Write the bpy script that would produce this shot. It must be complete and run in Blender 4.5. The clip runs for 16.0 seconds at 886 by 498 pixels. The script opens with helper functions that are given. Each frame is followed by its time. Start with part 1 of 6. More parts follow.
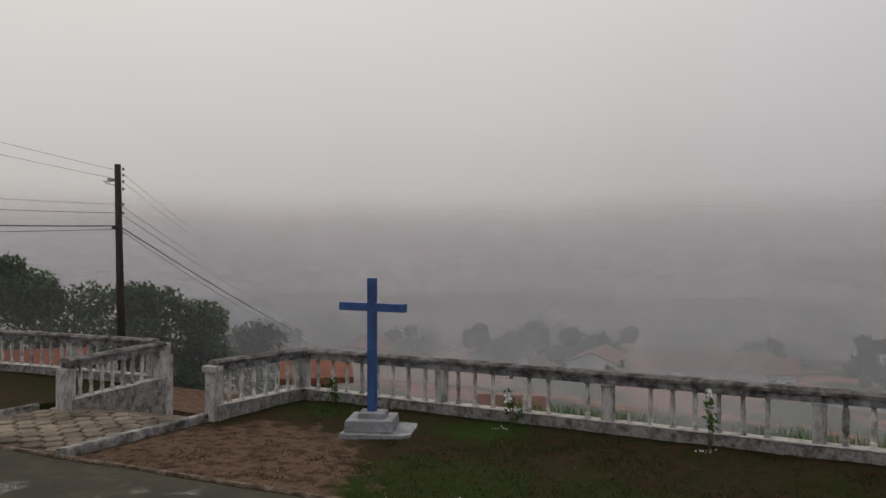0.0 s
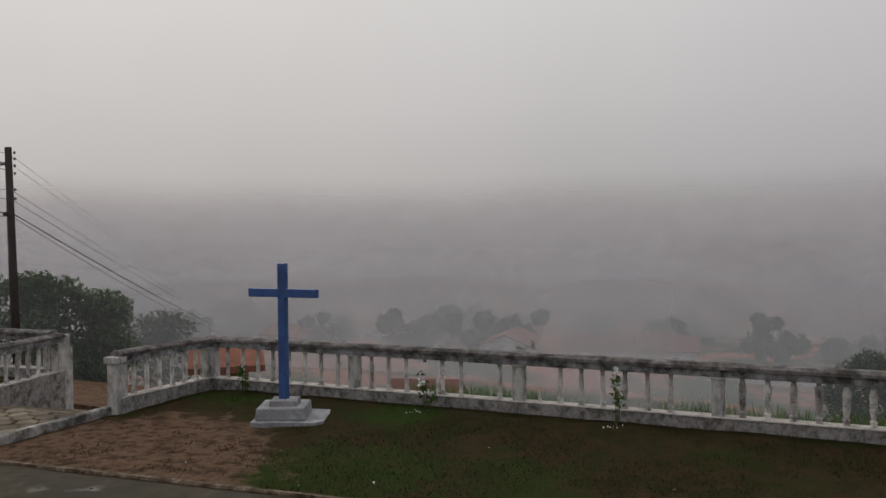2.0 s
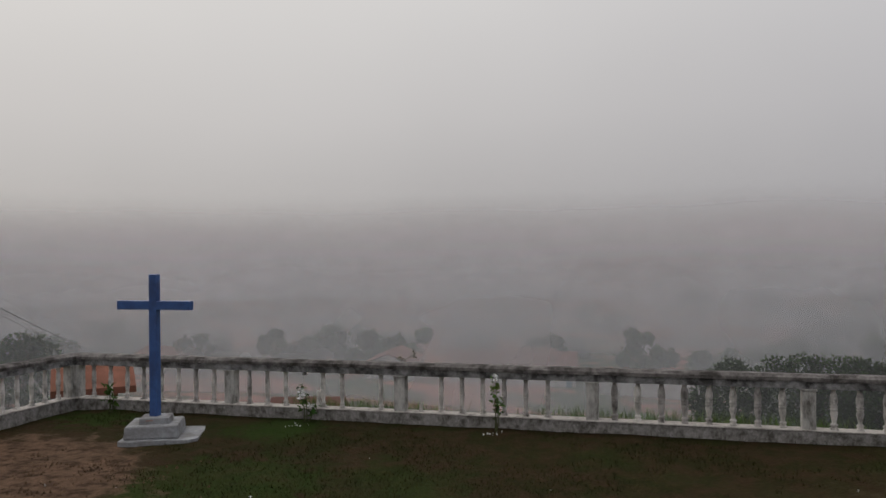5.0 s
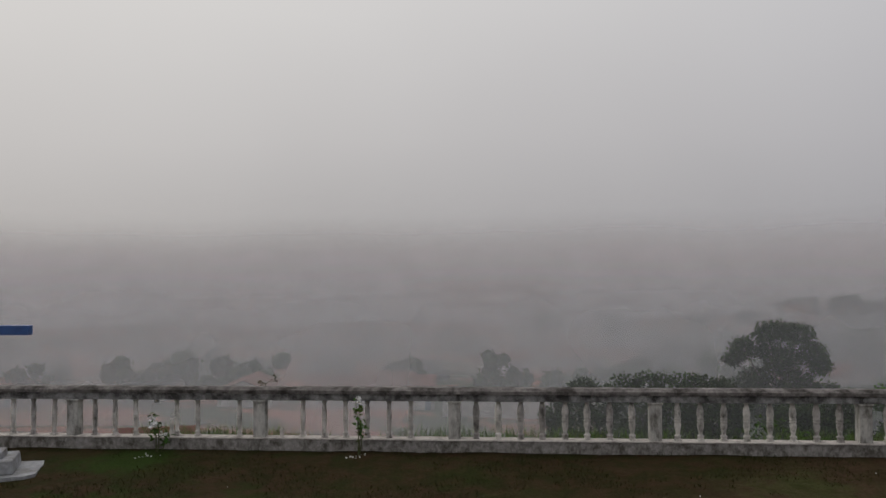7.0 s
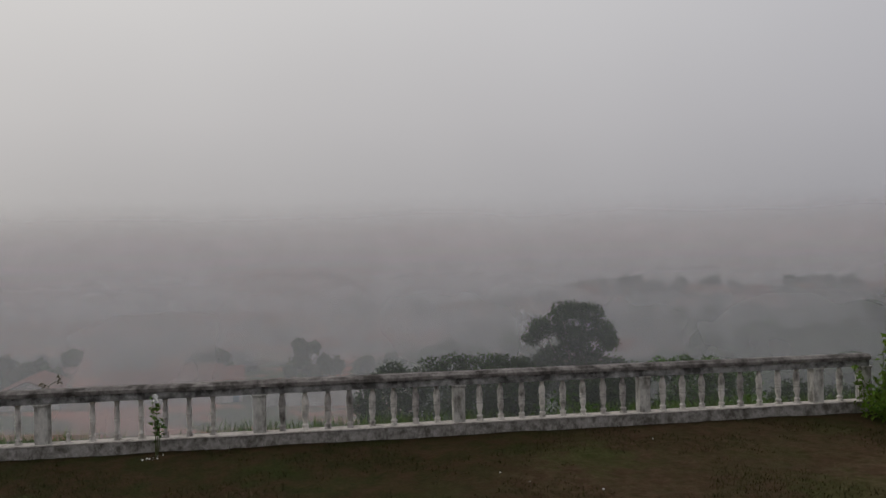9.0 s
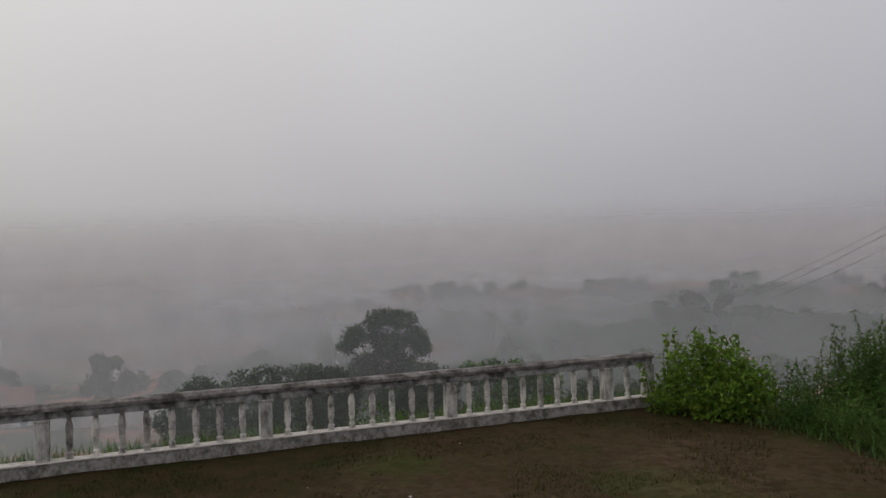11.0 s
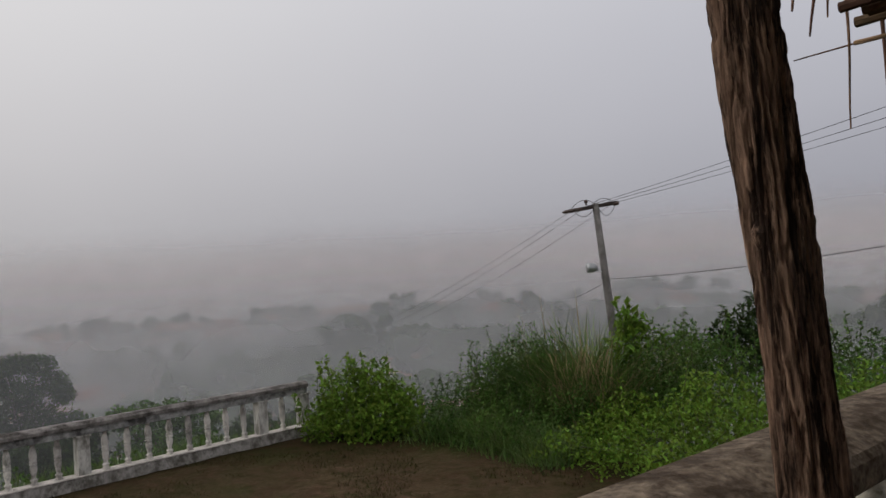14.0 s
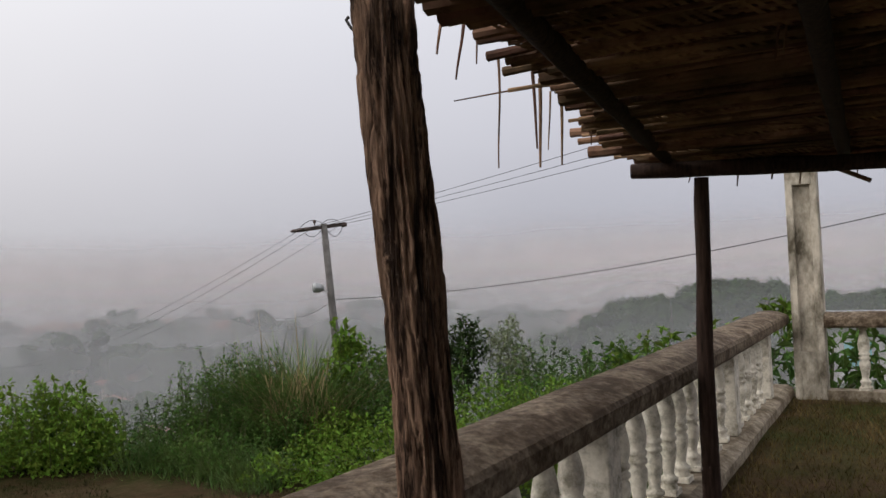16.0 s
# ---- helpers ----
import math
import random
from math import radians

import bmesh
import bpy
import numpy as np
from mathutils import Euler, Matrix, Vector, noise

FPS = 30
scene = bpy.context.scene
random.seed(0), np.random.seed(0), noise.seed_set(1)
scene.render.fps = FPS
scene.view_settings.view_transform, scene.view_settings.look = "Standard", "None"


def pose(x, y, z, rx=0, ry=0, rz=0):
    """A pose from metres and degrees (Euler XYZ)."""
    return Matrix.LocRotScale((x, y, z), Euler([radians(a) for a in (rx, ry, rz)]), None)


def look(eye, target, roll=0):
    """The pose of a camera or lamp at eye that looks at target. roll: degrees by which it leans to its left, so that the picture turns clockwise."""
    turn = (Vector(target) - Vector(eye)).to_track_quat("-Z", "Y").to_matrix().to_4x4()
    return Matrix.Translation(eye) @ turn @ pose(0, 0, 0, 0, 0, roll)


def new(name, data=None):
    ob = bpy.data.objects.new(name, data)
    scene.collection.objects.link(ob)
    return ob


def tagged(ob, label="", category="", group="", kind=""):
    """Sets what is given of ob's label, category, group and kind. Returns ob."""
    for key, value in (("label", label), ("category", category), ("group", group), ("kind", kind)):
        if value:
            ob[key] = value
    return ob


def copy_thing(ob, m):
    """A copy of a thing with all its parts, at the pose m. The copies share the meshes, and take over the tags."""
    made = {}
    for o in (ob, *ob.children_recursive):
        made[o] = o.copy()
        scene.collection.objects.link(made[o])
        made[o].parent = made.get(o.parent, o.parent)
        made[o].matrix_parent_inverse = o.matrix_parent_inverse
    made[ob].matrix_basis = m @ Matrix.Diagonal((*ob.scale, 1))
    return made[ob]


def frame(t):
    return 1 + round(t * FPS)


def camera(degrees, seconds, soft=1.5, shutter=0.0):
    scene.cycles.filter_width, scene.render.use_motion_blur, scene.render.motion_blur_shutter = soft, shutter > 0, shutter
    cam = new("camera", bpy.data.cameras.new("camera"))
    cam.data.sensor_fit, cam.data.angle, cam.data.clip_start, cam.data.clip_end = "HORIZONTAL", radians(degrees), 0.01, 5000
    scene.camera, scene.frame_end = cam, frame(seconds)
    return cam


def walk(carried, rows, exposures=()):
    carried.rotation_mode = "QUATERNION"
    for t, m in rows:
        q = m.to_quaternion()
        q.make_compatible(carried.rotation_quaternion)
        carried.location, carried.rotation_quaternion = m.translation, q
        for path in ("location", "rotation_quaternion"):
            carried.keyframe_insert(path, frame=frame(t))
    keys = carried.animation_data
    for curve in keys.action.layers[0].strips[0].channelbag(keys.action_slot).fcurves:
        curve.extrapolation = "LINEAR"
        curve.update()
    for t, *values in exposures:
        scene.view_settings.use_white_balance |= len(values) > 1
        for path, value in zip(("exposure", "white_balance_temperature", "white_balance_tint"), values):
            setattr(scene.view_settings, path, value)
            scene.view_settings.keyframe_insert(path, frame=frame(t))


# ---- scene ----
cam = camera(58.2, 16.0)
PATH = [
    (0, (0.759, -6.96, 2.708), (-0.22, -5.216, 2.705), -0.0),
    (0.5, (0.766, -6.969, 2.712), (-0.176, -5.205, 2.673), -0.3),
    (1, (0.761, -6.955, 2.692), (-0.139, -5.169, 2.646), -0.5),
    (1.5, (0.762, -6.946, 2.679), (-0.065, -5.126, 2.63), -0.4),
    (2, (0.762, -6.92, 2.689), (-0.022, -5.081, 2.648), -0.5),
    (2.5, (0.763, -6.922, 2.717), (-0.02, -5.082, 2.692), -0.5),
    (3, (0.763, -6.907, 2.742), (-0.009, -5.063, 2.719), -0.3),
    (5.5, (0.802, -6.913, 2.535), (0.383, -4.957, 2.548), -0.5),
    (6, (0.697, -6.933, 2.541), (0.365, -4.96, 2.559), -0.4),
    (6.5, (0.703, -6.932, 2.544), (0.459, -4.947, 2.568), -0.5),
    (7, (0.741, -6.927, 2.522), (0.579, -4.935, 2.584), -0.4),
    (7.5, (0.766, -6.922, 2.524), (0.701, -4.924, 2.577), -0.6),
    (8, (0.774, -6.896, 2.523), (0.838, -4.897, 2.547), -0.8),
    (10.5, (0.882, -6.885, 2.594), (1.514, -4.987, 2.628), -1.6),
    (11, (0.918, -6.879, 2.584), (1.67, -5.026, 2.611), -1.7),
    (11.5, (0.969, -6.86, 2.582), (1.88, -5.08, 2.598), -2.5),
    (12, (1.019, -6.858, 2.562), (1.995, -5.112, 2.591), -2.5),
    (12.5, (1.043, -6.856, 2.56), (2.055, -5.131, 2.582), -2.6),
    (13, (1.115, -6.820, 2.567), (2.210, -5.147, 2.597), -2.7),
    (13.5, (1.202, -6.758, 2.575), (2.500, -5.237, 2.616), -3.4),
    (14, (1.275, -6.785, 2.595), (2.709, -5.393, 2.650), -3.9),
    (14.5, (1.322, -6.836, 2.595), (2.885, -5.590, 2.661), -3.4),
    (15, (1.374, -6.899, 2.594), (3.076, -5.851, 2.661), -2.9),
    (15.5, (1.407, -6.938, 2.591), (3.18, -6.014, 2.654), -2.3),
    (16, (1.425, -6.963, 2.592), (3.232, -6.11, 2.659), -2.4),
]
walk(cam, [(t, look(eye, target, roll)) for t, eye, target, roll in PATH],
     [(0.0, 0.0), (6.0, 0.0), (8.0, -0.06), (10.5, 0.1), (11.5, 0.17), (12.5, 0.18), (14.0, 0.28), (15.0, 0.52), (16.0, 0.74)])


# ---- light ----
world = bpy.data.worlds.new("overcast_sky")
scene.world = world
world.use_nodes = True
wn, wl = world.node_tree.nodes, world.node_tree.links
wn.clear()
w_out = wn.new("ShaderNodeOutputWorld")
w_bg = wn.new("ShaderNodeBackground")
w_sky = wn.new("ShaderNodeTexSky")
w_sky.sky_type, w_sky.sun_disc = "NISHITA", False
w_sky.sun_elevation, w_sky.sun_rotation = radians(32), radians(-55)
w_tc = wn.new("ShaderNodeTexCoord")
w_sep = wn.new("ShaderNodeSeparateXYZ")
wl.new(w_tc.outputs["Generated"], w_sep.inputs[0])
w_ramp = wn.new("ShaderNodeValToRGB")          # cloud deck: dim near the horizon, bright high up
w_map = wn.new("ShaderNodeMapRange")
w_map.inputs["From Min"].default_value, w_map.inputs["From Max"].default_value = -0.2, 0.8
w_noise = wn.new("ShaderNodeTexNoise")
w_noise.inputs["Scale"].default_value, w_noise.inputs["Detail"].default_value = 2.2, 3
wl.new(w_tc.outputs["Generated"], w_noise.inputs["Vector"])
w_add = wn.new("ShaderNodeMath")
w_add.operation = "MULTIPLY_ADD"
w_add.inputs[1].default_value = 0.10
wl.new(w_noise.outputs["Fac"], w_add.inputs[0])
w_off = wn.new("ShaderNodeMath")
w_off.operation = "SUBTRACT"
w_off.inputs[1].default_value = 0.05
wl.new(w_sep.outputs["Z"], w_off.inputs[0])
wl.new(w_off.outputs[0], w_add.inputs[2])
wl.new(w_add.outputs[0], w_map.inputs["Value"])
wl.new(w_map.outputs[0], w_ramp.inputs["Fac"])
r = w_ramp.color_ramp
r.elements[0].position, r.elements[0].color = 0.14, (0.17, 0.165, 0.165, 1)
r.elements[1].position, r.elements[1].color = 1.0, (0.80, 0.80, 0.79, 1)
for p, c in ((0.18, (0.25, 0.245, 0.245)), (0.21, (0.315, 0.31, 0.31)), (0.26, (0.40, 0.395, 0.395)), (0.36, (0.49, 0.485, 0.48)), (0.52, (0.595, 0.595, 0.585))):
    e = r.elements.new(p)
    e.color = (*c, 1)
# the cloud is brighter and warmer towards the sun, bluer away from it
w_side = wn.new("ShaderNodeVectorMath")
w_side.operation = "DOT_PRODUCT"
w_side.inputs[1].default_value = (-0.85, 0.40, 0.30)
wl.new(w_tc.outputs["Generated"], w_side.inputs[0])
w_tint = wn.new("ShaderNodeValToRGB")
w_srange = wn.new("ShaderNodeMapRange")
w_srange.inputs["From Min"].default_value, w_srange.inputs["From Max"].default_value = -0.7, 1.0
wl.new(w_side.outputs["Value"], w_srange.inputs["Value"])
wl.new(w_srange.outputs[0], w_tint.inputs["Fac"])
w_tint.color_ramp.elements[0].color = (0.715, 0.722, 0.815, 1)
w_tint.color_ramp.elements[1].color = (1.22, 1.178, 1.150, 1)
w_mul = wn.new("ShaderNodeMix")
w_mul.data_type, w_mul.blend_type = "RGBA", "MULTIPLY"
w_mul.inputs["Factor"].default_value = 1.0
wl.new(w_ramp.outputs["Color"], w_mul.inputs["A"])
wl.new(w_tint.outputs["Color"], w_mul.inputs["B"])
w_scale = wn.new("ShaderNodeMix")
w_scale.data_type, w_scale.blend_type = "RGBA", "MULTIPLY"
w_scale.inputs["Factor"].default_value = 1.0
w_scale.inputs["B"].default_value = (0.06, 0.06, 0.06, 1)
wl.new(w_sky.outputs[0], w_scale.inputs["A"])
w_mix = wn.new("ShaderNodeMix")                  # a thin share of clear sky through the cloud
w_mix.data_type = "RGBA"
w_mix.inputs["Factor"].default_value = 0.96
wl.new(w_scale.outputs["Result"], w_mix.inputs["A"])
wl.new(w_mul.outputs["Result"], w_mix.inputs["B"])
wl.new(w_mix.outputs["Result"], w_bg.inputs["Color"])
w_bg.inputs["Strength"].default_value = 1.0
wl.new(w_bg.outputs[0], w_out.inputs[0])

sun_data = bpy.data.lights.new("sun", "SUN")
sun_data.energy, sun_data.angle, sun_data.color = 0.5, radians(30), (1.0, 0.97, 0.92)
sun = new("sun", sun_data)
sun.matrix_world = look((-20, 25, 22), (0, 0, 0))


# ---- materials ----
def link(nt, a, b):
    nt.links.new(a, b)


def pmat(name, c1, c2, scale=20.0, rough=0.8, bump=0.3, stain=None, stain_scale=2.0, stain_amount=0.5, stretch=(1, 1, 1), coord="world", metal=0.0, island=0.0, objrand=0.0, stain_edge=0.12, dist=0.01):
    """Two tones of fine grain, stains of a third tone at a larger scale, and a bump from the grain."""
    m = bpy.data.materials.new(name)
    m.use_nodes = True
    nt = m.node_tree
    b = nt.nodes["Principled BSDF"]
    b.inputs["Roughness"].default_value, b.inputs["Metallic"].default_value, b.inputs["Specular IOR Level"].default_value = rough, metal, (0.12 if rough > 0.7 else 0.35)
    mp = nt.nodes.new("ShaderNodeMapping")
    mp.inputs["Scale"].default_value = stretch
    if coord == "world":
        g = nt.nodes.new("ShaderNodeNewGeometry")
        link(nt, g.outputs["Position"], mp.inputs["Vector"])
    else:
        g = nt.nodes.new("ShaderNodeTexCoord")
        link(nt, g.outputs["Object"], mp.inputs["Vector"])
    n1 = nt.nodes.new("ShaderNodeTexNoise")
    n1.inputs["Scale"].default_value, n1.inputs["Detail"].default_value, n1.inputs["Roughness"].default_value = scale, 6, 0.65
    link(nt, mp.outputs[0], n1.inputs["Vector"])
    ramp = nt.nodes.new("ShaderNodeValToRGB")
    ramp.color_ramp.elements[0].position, ramp.color_ramp.elements[1].position = 0.32, 0.68
    ramp.color_ramp.elements[0].color, ramp.color_ramp.elements[1].color = (*c1, 1), (*c2, 1)
    link(nt, n1.outputs["Fac"], ramp.inputs["Fac"])
    col = ramp.outputs["Color"]
    if stain:
        n2 = nt.nodes.new("ShaderNodeTexNoise")
        n2.inputs["Scale"].default_value, n2.inputs["Detail"].default_value, n2.inputs["Roughness"].default_value = stain_scale, 5, 0.7
        link(nt, mp.outputs[0], n2.inputs["Vector"])
        r2 = nt.nodes.new("ShaderNodeMapRange")
        mid = 0.68 - 0.36 * stain_amount
        r2.inputs["From Min"].default_value, r2.inputs["From Max"].default_value = mid - stain_edge, mid + stain_edge
        link(nt, n2.outputs["Fac"], r2.inputs["Value"])
        mx = nt.nodes.new("ShaderNodeMix")
        mx.data_type = "RGBA"
        mx.inputs["B"].default_value = (*stain, 1)
        link(nt, r2.outputs[0], mx.inputs["Factor"])
        link(nt, col, mx.inputs["A"])
        col = mx.outputs["Result"]
    if island or objrand:
        if island:
            gg = nt.nodes.new("ShaderNodeNewGeometry")
            src, amt = gg.outputs["Random Per Island"], island
        else:
            oi = nt.nodes.new("ShaderNodeObjectInfo")
            src, amt = oi.outputs["Random"], objrand
        hs = nt.nodes.new("ShaderNodeHueSaturation")
        v = nt.nodes.new("ShaderNodeMapRange")
        v.inputs["To Min"].default_value, v.inputs["To Max"].default_value = 1 - amt, 1 + amt
        link(nt, src, v.inputs["Value"])
        link(nt, v.outputs[0], hs.inputs["Value"])
        h = nt.nodes.new("ShaderNodeMapRange")
        h.inputs["To Min"].default_value, h.inputs["To Max"].default_value = 0.5 - 0.05 * amt, 0.5 + 0.05 * amt
        link(nt, src, h.inputs["Value"])
        link(nt, h.outputs[0], hs.inputs["Hue"])
        link(nt, col, hs.inputs["Color"])
        col = hs.outputs["Color"]
    link(nt, col, b.inputs["Base Color"])
    if bump:
        bp = nt.nodes.new("ShaderNodeBump")
        bp.inputs["Strength"].default_value, bp.inputs["Distance"].default_value = bump, dist
        link(nt, n1.outputs["Fac"], bp.inputs["Height"])
        link(nt, bp.outputs[0], b.inputs["Normal"])
    return m


def leafmat(name, c1, c2, rough=0.72, island=0.35):
    """Leaves: two greens at crown scale, each leaf its own tone, light passing through."""
    m = pmat(name, c1, c2, scale=1.6, rough=rough, bump=0, island=island)
    nt = m.node_tree
    b = nt.nodes["Principled BSDF"]
    tr = nt.nodes.new("ShaderNodeBsdfTranslucent")
    mx = nt.nodes.new("ShaderNodeMixShader")
    mx.inputs[0].default_value = 0.3
    src = b.inputs["Base Color"].links[0].from_socket
    link(nt, src, tr.inputs["Color"])
    out = nt.nodes["Material Output"]
    link(nt, b.outputs[0], mx.inputs[1])
    link(nt, tr.outputs[0], mx.inputs[2])
    link(nt, mx.outputs[0], out.inputs["Surface"])
    return m


M_plaster = pmat("old_white_plaster", (0.42, 0.41, 0.38), (0.60, 0.58, 0.54), 30, 0.9, 0.5, (0.13, 0.122, 0.105), 8.0, 0.34, (1, 1, 0.45), stain_edge=0.12)
M_plinth = pmat("stained_plinth", (0.22, 0.208, 0.192), (0.39, 0.368, 0.345), 25, 0.9, 0.5, (0.10, 0.092, 0.078), 9.0, 0.42, (1, 1, 0.8), stain_edge=0.10)
M_baluster = pmat("baluster_paint", (0.50, 0.47, 0.43), (0.66, 0.63, 0.59), 40, 0.85, 0.4, (0.10, 0.095, 0.08), 9.0, 0.32, (1, 1, 0.6), objrand=0.25)
M_rail = pmat("weathered_rail", (0.17, 0.155, 0.145), (0.28, 0.26, 0.245), 22, 0.8, 0.5, (0.045, 0.04, 0.035), 4.5, 0.5)
M_railface = pmat("rail_face", (0.30, 0.30, 0.29), (0.44, 0.43, 0.42), 26, 0.85, 0.5, (0.06, 0.058, 0.055), 5.0, 0.55)
M_nearrail = pmat("mossy_concrete_rail", (0.070, 0.048, 0.031), (0.32, 0.252, 0.182), 26, 0.78, 1.0, (0.060, 0.040, 0.024), 6.0, 0.50, stain_edge=0.10, dist=0.02)
M_nearledge = pmat("worn_cream_ledge", (0.17, 0.135, 0.095), (0.42, 0.36, 0.28), 22, 0.85, 0.6, (0.10, 0.075, 0.048), 6.0, 0.45)
M_nearbal = pmat("near_baluster_paint", (0.58, 0.53, 0.44), (0.76, 0.71, 0.62), 35, 0.8, 0.35, (0.20, 0.18, 0.13), 10, 0.3, coord="world", objrand=0.1)
M_soil = pmat("red_brown_soil", (0.095, 0.058, 0.035), (0.19, 0.12, 0.075), 9, 0.95, 0.8, (0.05, 0.033, 0.02), 2.5, 0.45, dist=0.03)
M_pavbase = pmat("path_bed", (0.07, 0.055, 0.04), (0.12, 0.095, 0.07), 12, 0.95, 0.5)
M_paver = pmat("paver_stone", (0.17, 0.135, 0.10), (0.27, 0.22, 0.165), 16, 0.85, 0.5, (0.10, 0.085, 0.06), 1.2, 0.5, objrand=0.25)
M_kerb = pmat("painted_kerb", (0.36, 0.34, 0.32), (0.5, 0.48, 0.45), 22, 0.9, 0.5, (0.08, 0.075, 0.065), 3.5, 0.55)
M_blue = pmat("blue_paint", (0.035, 0.085, 0.24), (0.05, 0.12, 0.32), 18, 0.55, 0.15, (0.03, 0.06, 0.17), 3.0, 0.35)
M_cement = pmat("grey_cement", (0.27, 0.28, 0.29), (0.40, 0.41, 0.42), 18, 0.85, 0.5, (0.18, 0.17, 0.165), 3.0, 0.45)
M_brick = pmat("broken_brick", (0.28, 0.12, 0.07), (0.36, 0.18, 0.11), 30, 0.95, 0.5)
M_bark = pmat("trunk_bark", (0.095, 0.057, 0.040), (0.45, 0.285, 0.195), 22, 0.92, 1.0, (0.042, 0.026, 0.019), 9, 0.42, (3.0, 3.0, 0.32), coord="object", dist=0.03, stain_edge=0.05)
M_darkpole = pmat("dark_pole_wood", (0.018, 0.011, 0.009), (0.065, 0.040, 0.030), 18, 0.85, 0.7, None, stretch=(3, 3, 0.4), coord="object")
M_stick = pmat("dry_palm_stalk", (0.11, 0.056, 0.036), (0.46, 0.270, 0.175), 12, 0.85, 0.4, (0.08, 0.05, 0.03), 3.0, 0.5, (1, 1, 1), objrand=0.35)
M_straw = pmat("dry_thatch", (0.08, 0.042, 0.027), (0.25, 0.145, 0.090), 25, 0.95, 0.4, island=0.4)
M_column = pmat("old_concrete_column", (0.42, 0.37, 0.30), (0.62, 0.56, 0.47), 20, 0.85, 0.6, (0.10, 0.085, 0.06), 4.0, 0.45, (1, 1, 0.5))
M_polewood = pmat("utility_pole_wood", (0.035, 0.028, 0.026), (0.075, 0.06, 0.055), 20, 0.9, 0.5, stretch=(3, 3, 0.3))
M_poleconc = pmat("utility_pole_concrete", (0.12, 0.115, 0.11), (0.20, 0.19, 0.185), 12, 0.9, 0.3, (0.09, 0.085, 0.08), 2.5, 0.45)
M_metal = pmat("grey_galvanised_metal", (0.28, 0.29, 0.30), (0.42, 0.43, 0.44), 20, 0.45, 0.1, metal=0.7)
M_iron = pmat("dark_iron", (0.03, 0.028, 0.026), (0.07, 0.06, 0.055), 30, 0.7, 0.3, metal=0.5)
M_ceramic = pmat("brown_insulator", (0.05, 0.03, 0.025), (0.09, 0.06, 0.05), 20, 0.3, 0.0)
M_wire = pmat("black_cable", (0.02, 0.02, 0.02), (0.035, 0.035, 0.035), 20, 0.6, 0.0)
M_wall = pmat("limewashed_wall", (0.50, 0.50, 0.49), (0.66, 0.65, 0.63), 1.2, 0.9, 0.1, (0.30, 0.28, 0.26), 0.4, 0.4, objrand=0.12)
M_orange = pmat("orange_painted_wall", (0.50, 0.31, 0.20), (0.60, 0.39, 0.26), 3, 0.9, 0.2, (0.26, 0.13, 0.07), 1.2, 0.4)
M_tile = pmat("clay_roof_tiles", (0.17, 0.07, 0.048), (0.27, 0.115, 0.08), 2.2, 0.9, 0.4, (0.16, 0.07, 0.045), 0.5, 0.4, objrand=0.2)
M_window = pmat("dark_window", (0.03, 0.035, 0.04), (0.06, 0.065, 0.07), 4, 0.25, 0.0)
M_door = pmat("painted_door", (0.06, 0.14, 0.20), (0.09, 0.19, 0.26), 6, 0.6, 0.1)
M_aqua = pmat("turquoise_paint", (0.22, 0.52, 0.55), (0.30, 0.60, 0.62), 4, 0.7, 0.1)
M_leaf_bright = leafmat("bright_shrub_leaf", (0.060, 0.120, 0.013), (0.165, 0.255, 0.032))
M_leaf_mid = leafmat("weed_leaf", (0.036, 0.080, 0.016), (0.090, 0.155, 0.030))
M_leaf_dark = leafmat("tree_leaf", (0.020, 0.040, 0.011), (0.045, 0.072, 0.019))
M_leaf_grove = leafmat("grove_leaf", (0.042, 0.072, 0.022), (0.095, 0.135, 0.042))
M_leaf_pale = leafmat("pale_shrub_leaf", (0.10, 0.14, 0.06), (0.26, 0.28, 0.16))
M_leaf_red = leafmat("flowering_leaf", (0.05, 0.06, 0.02), (0.10, 0.07, 0.03))
M_reed = leafmat("tall_grass_blade", (0.045, 0.10, 0.018), (0.13, 0.175, 0.045), 0.7, 0.4)
M_dry = leafmat("dry_grass_blade", (0.20, 0.155, 0.080), (0.34, 0.275, 0.145), 0.8, 0.3)
M_turf = leafmat("short_turf", (0.017, 0.022, 0.005), (0.042, 0.036, 0.011), 0.8, 0.4)
M_white_petal = pmat("white_petal", (0.72, 0.72, 0.70), (0.82, 0.82, 0.80), 20, 0.6, 0.0)
M_stem = pmat("green_stem", (0.06, 0.08, 0.03), (0.10, 0.10, 0.05), 20, 0.8, 0.1)
M_limb = pmat("tree_limb", (0.10, 0.085, 0.07), (0.17, 0.15, 0.125), 8, 0.9, 0.4)


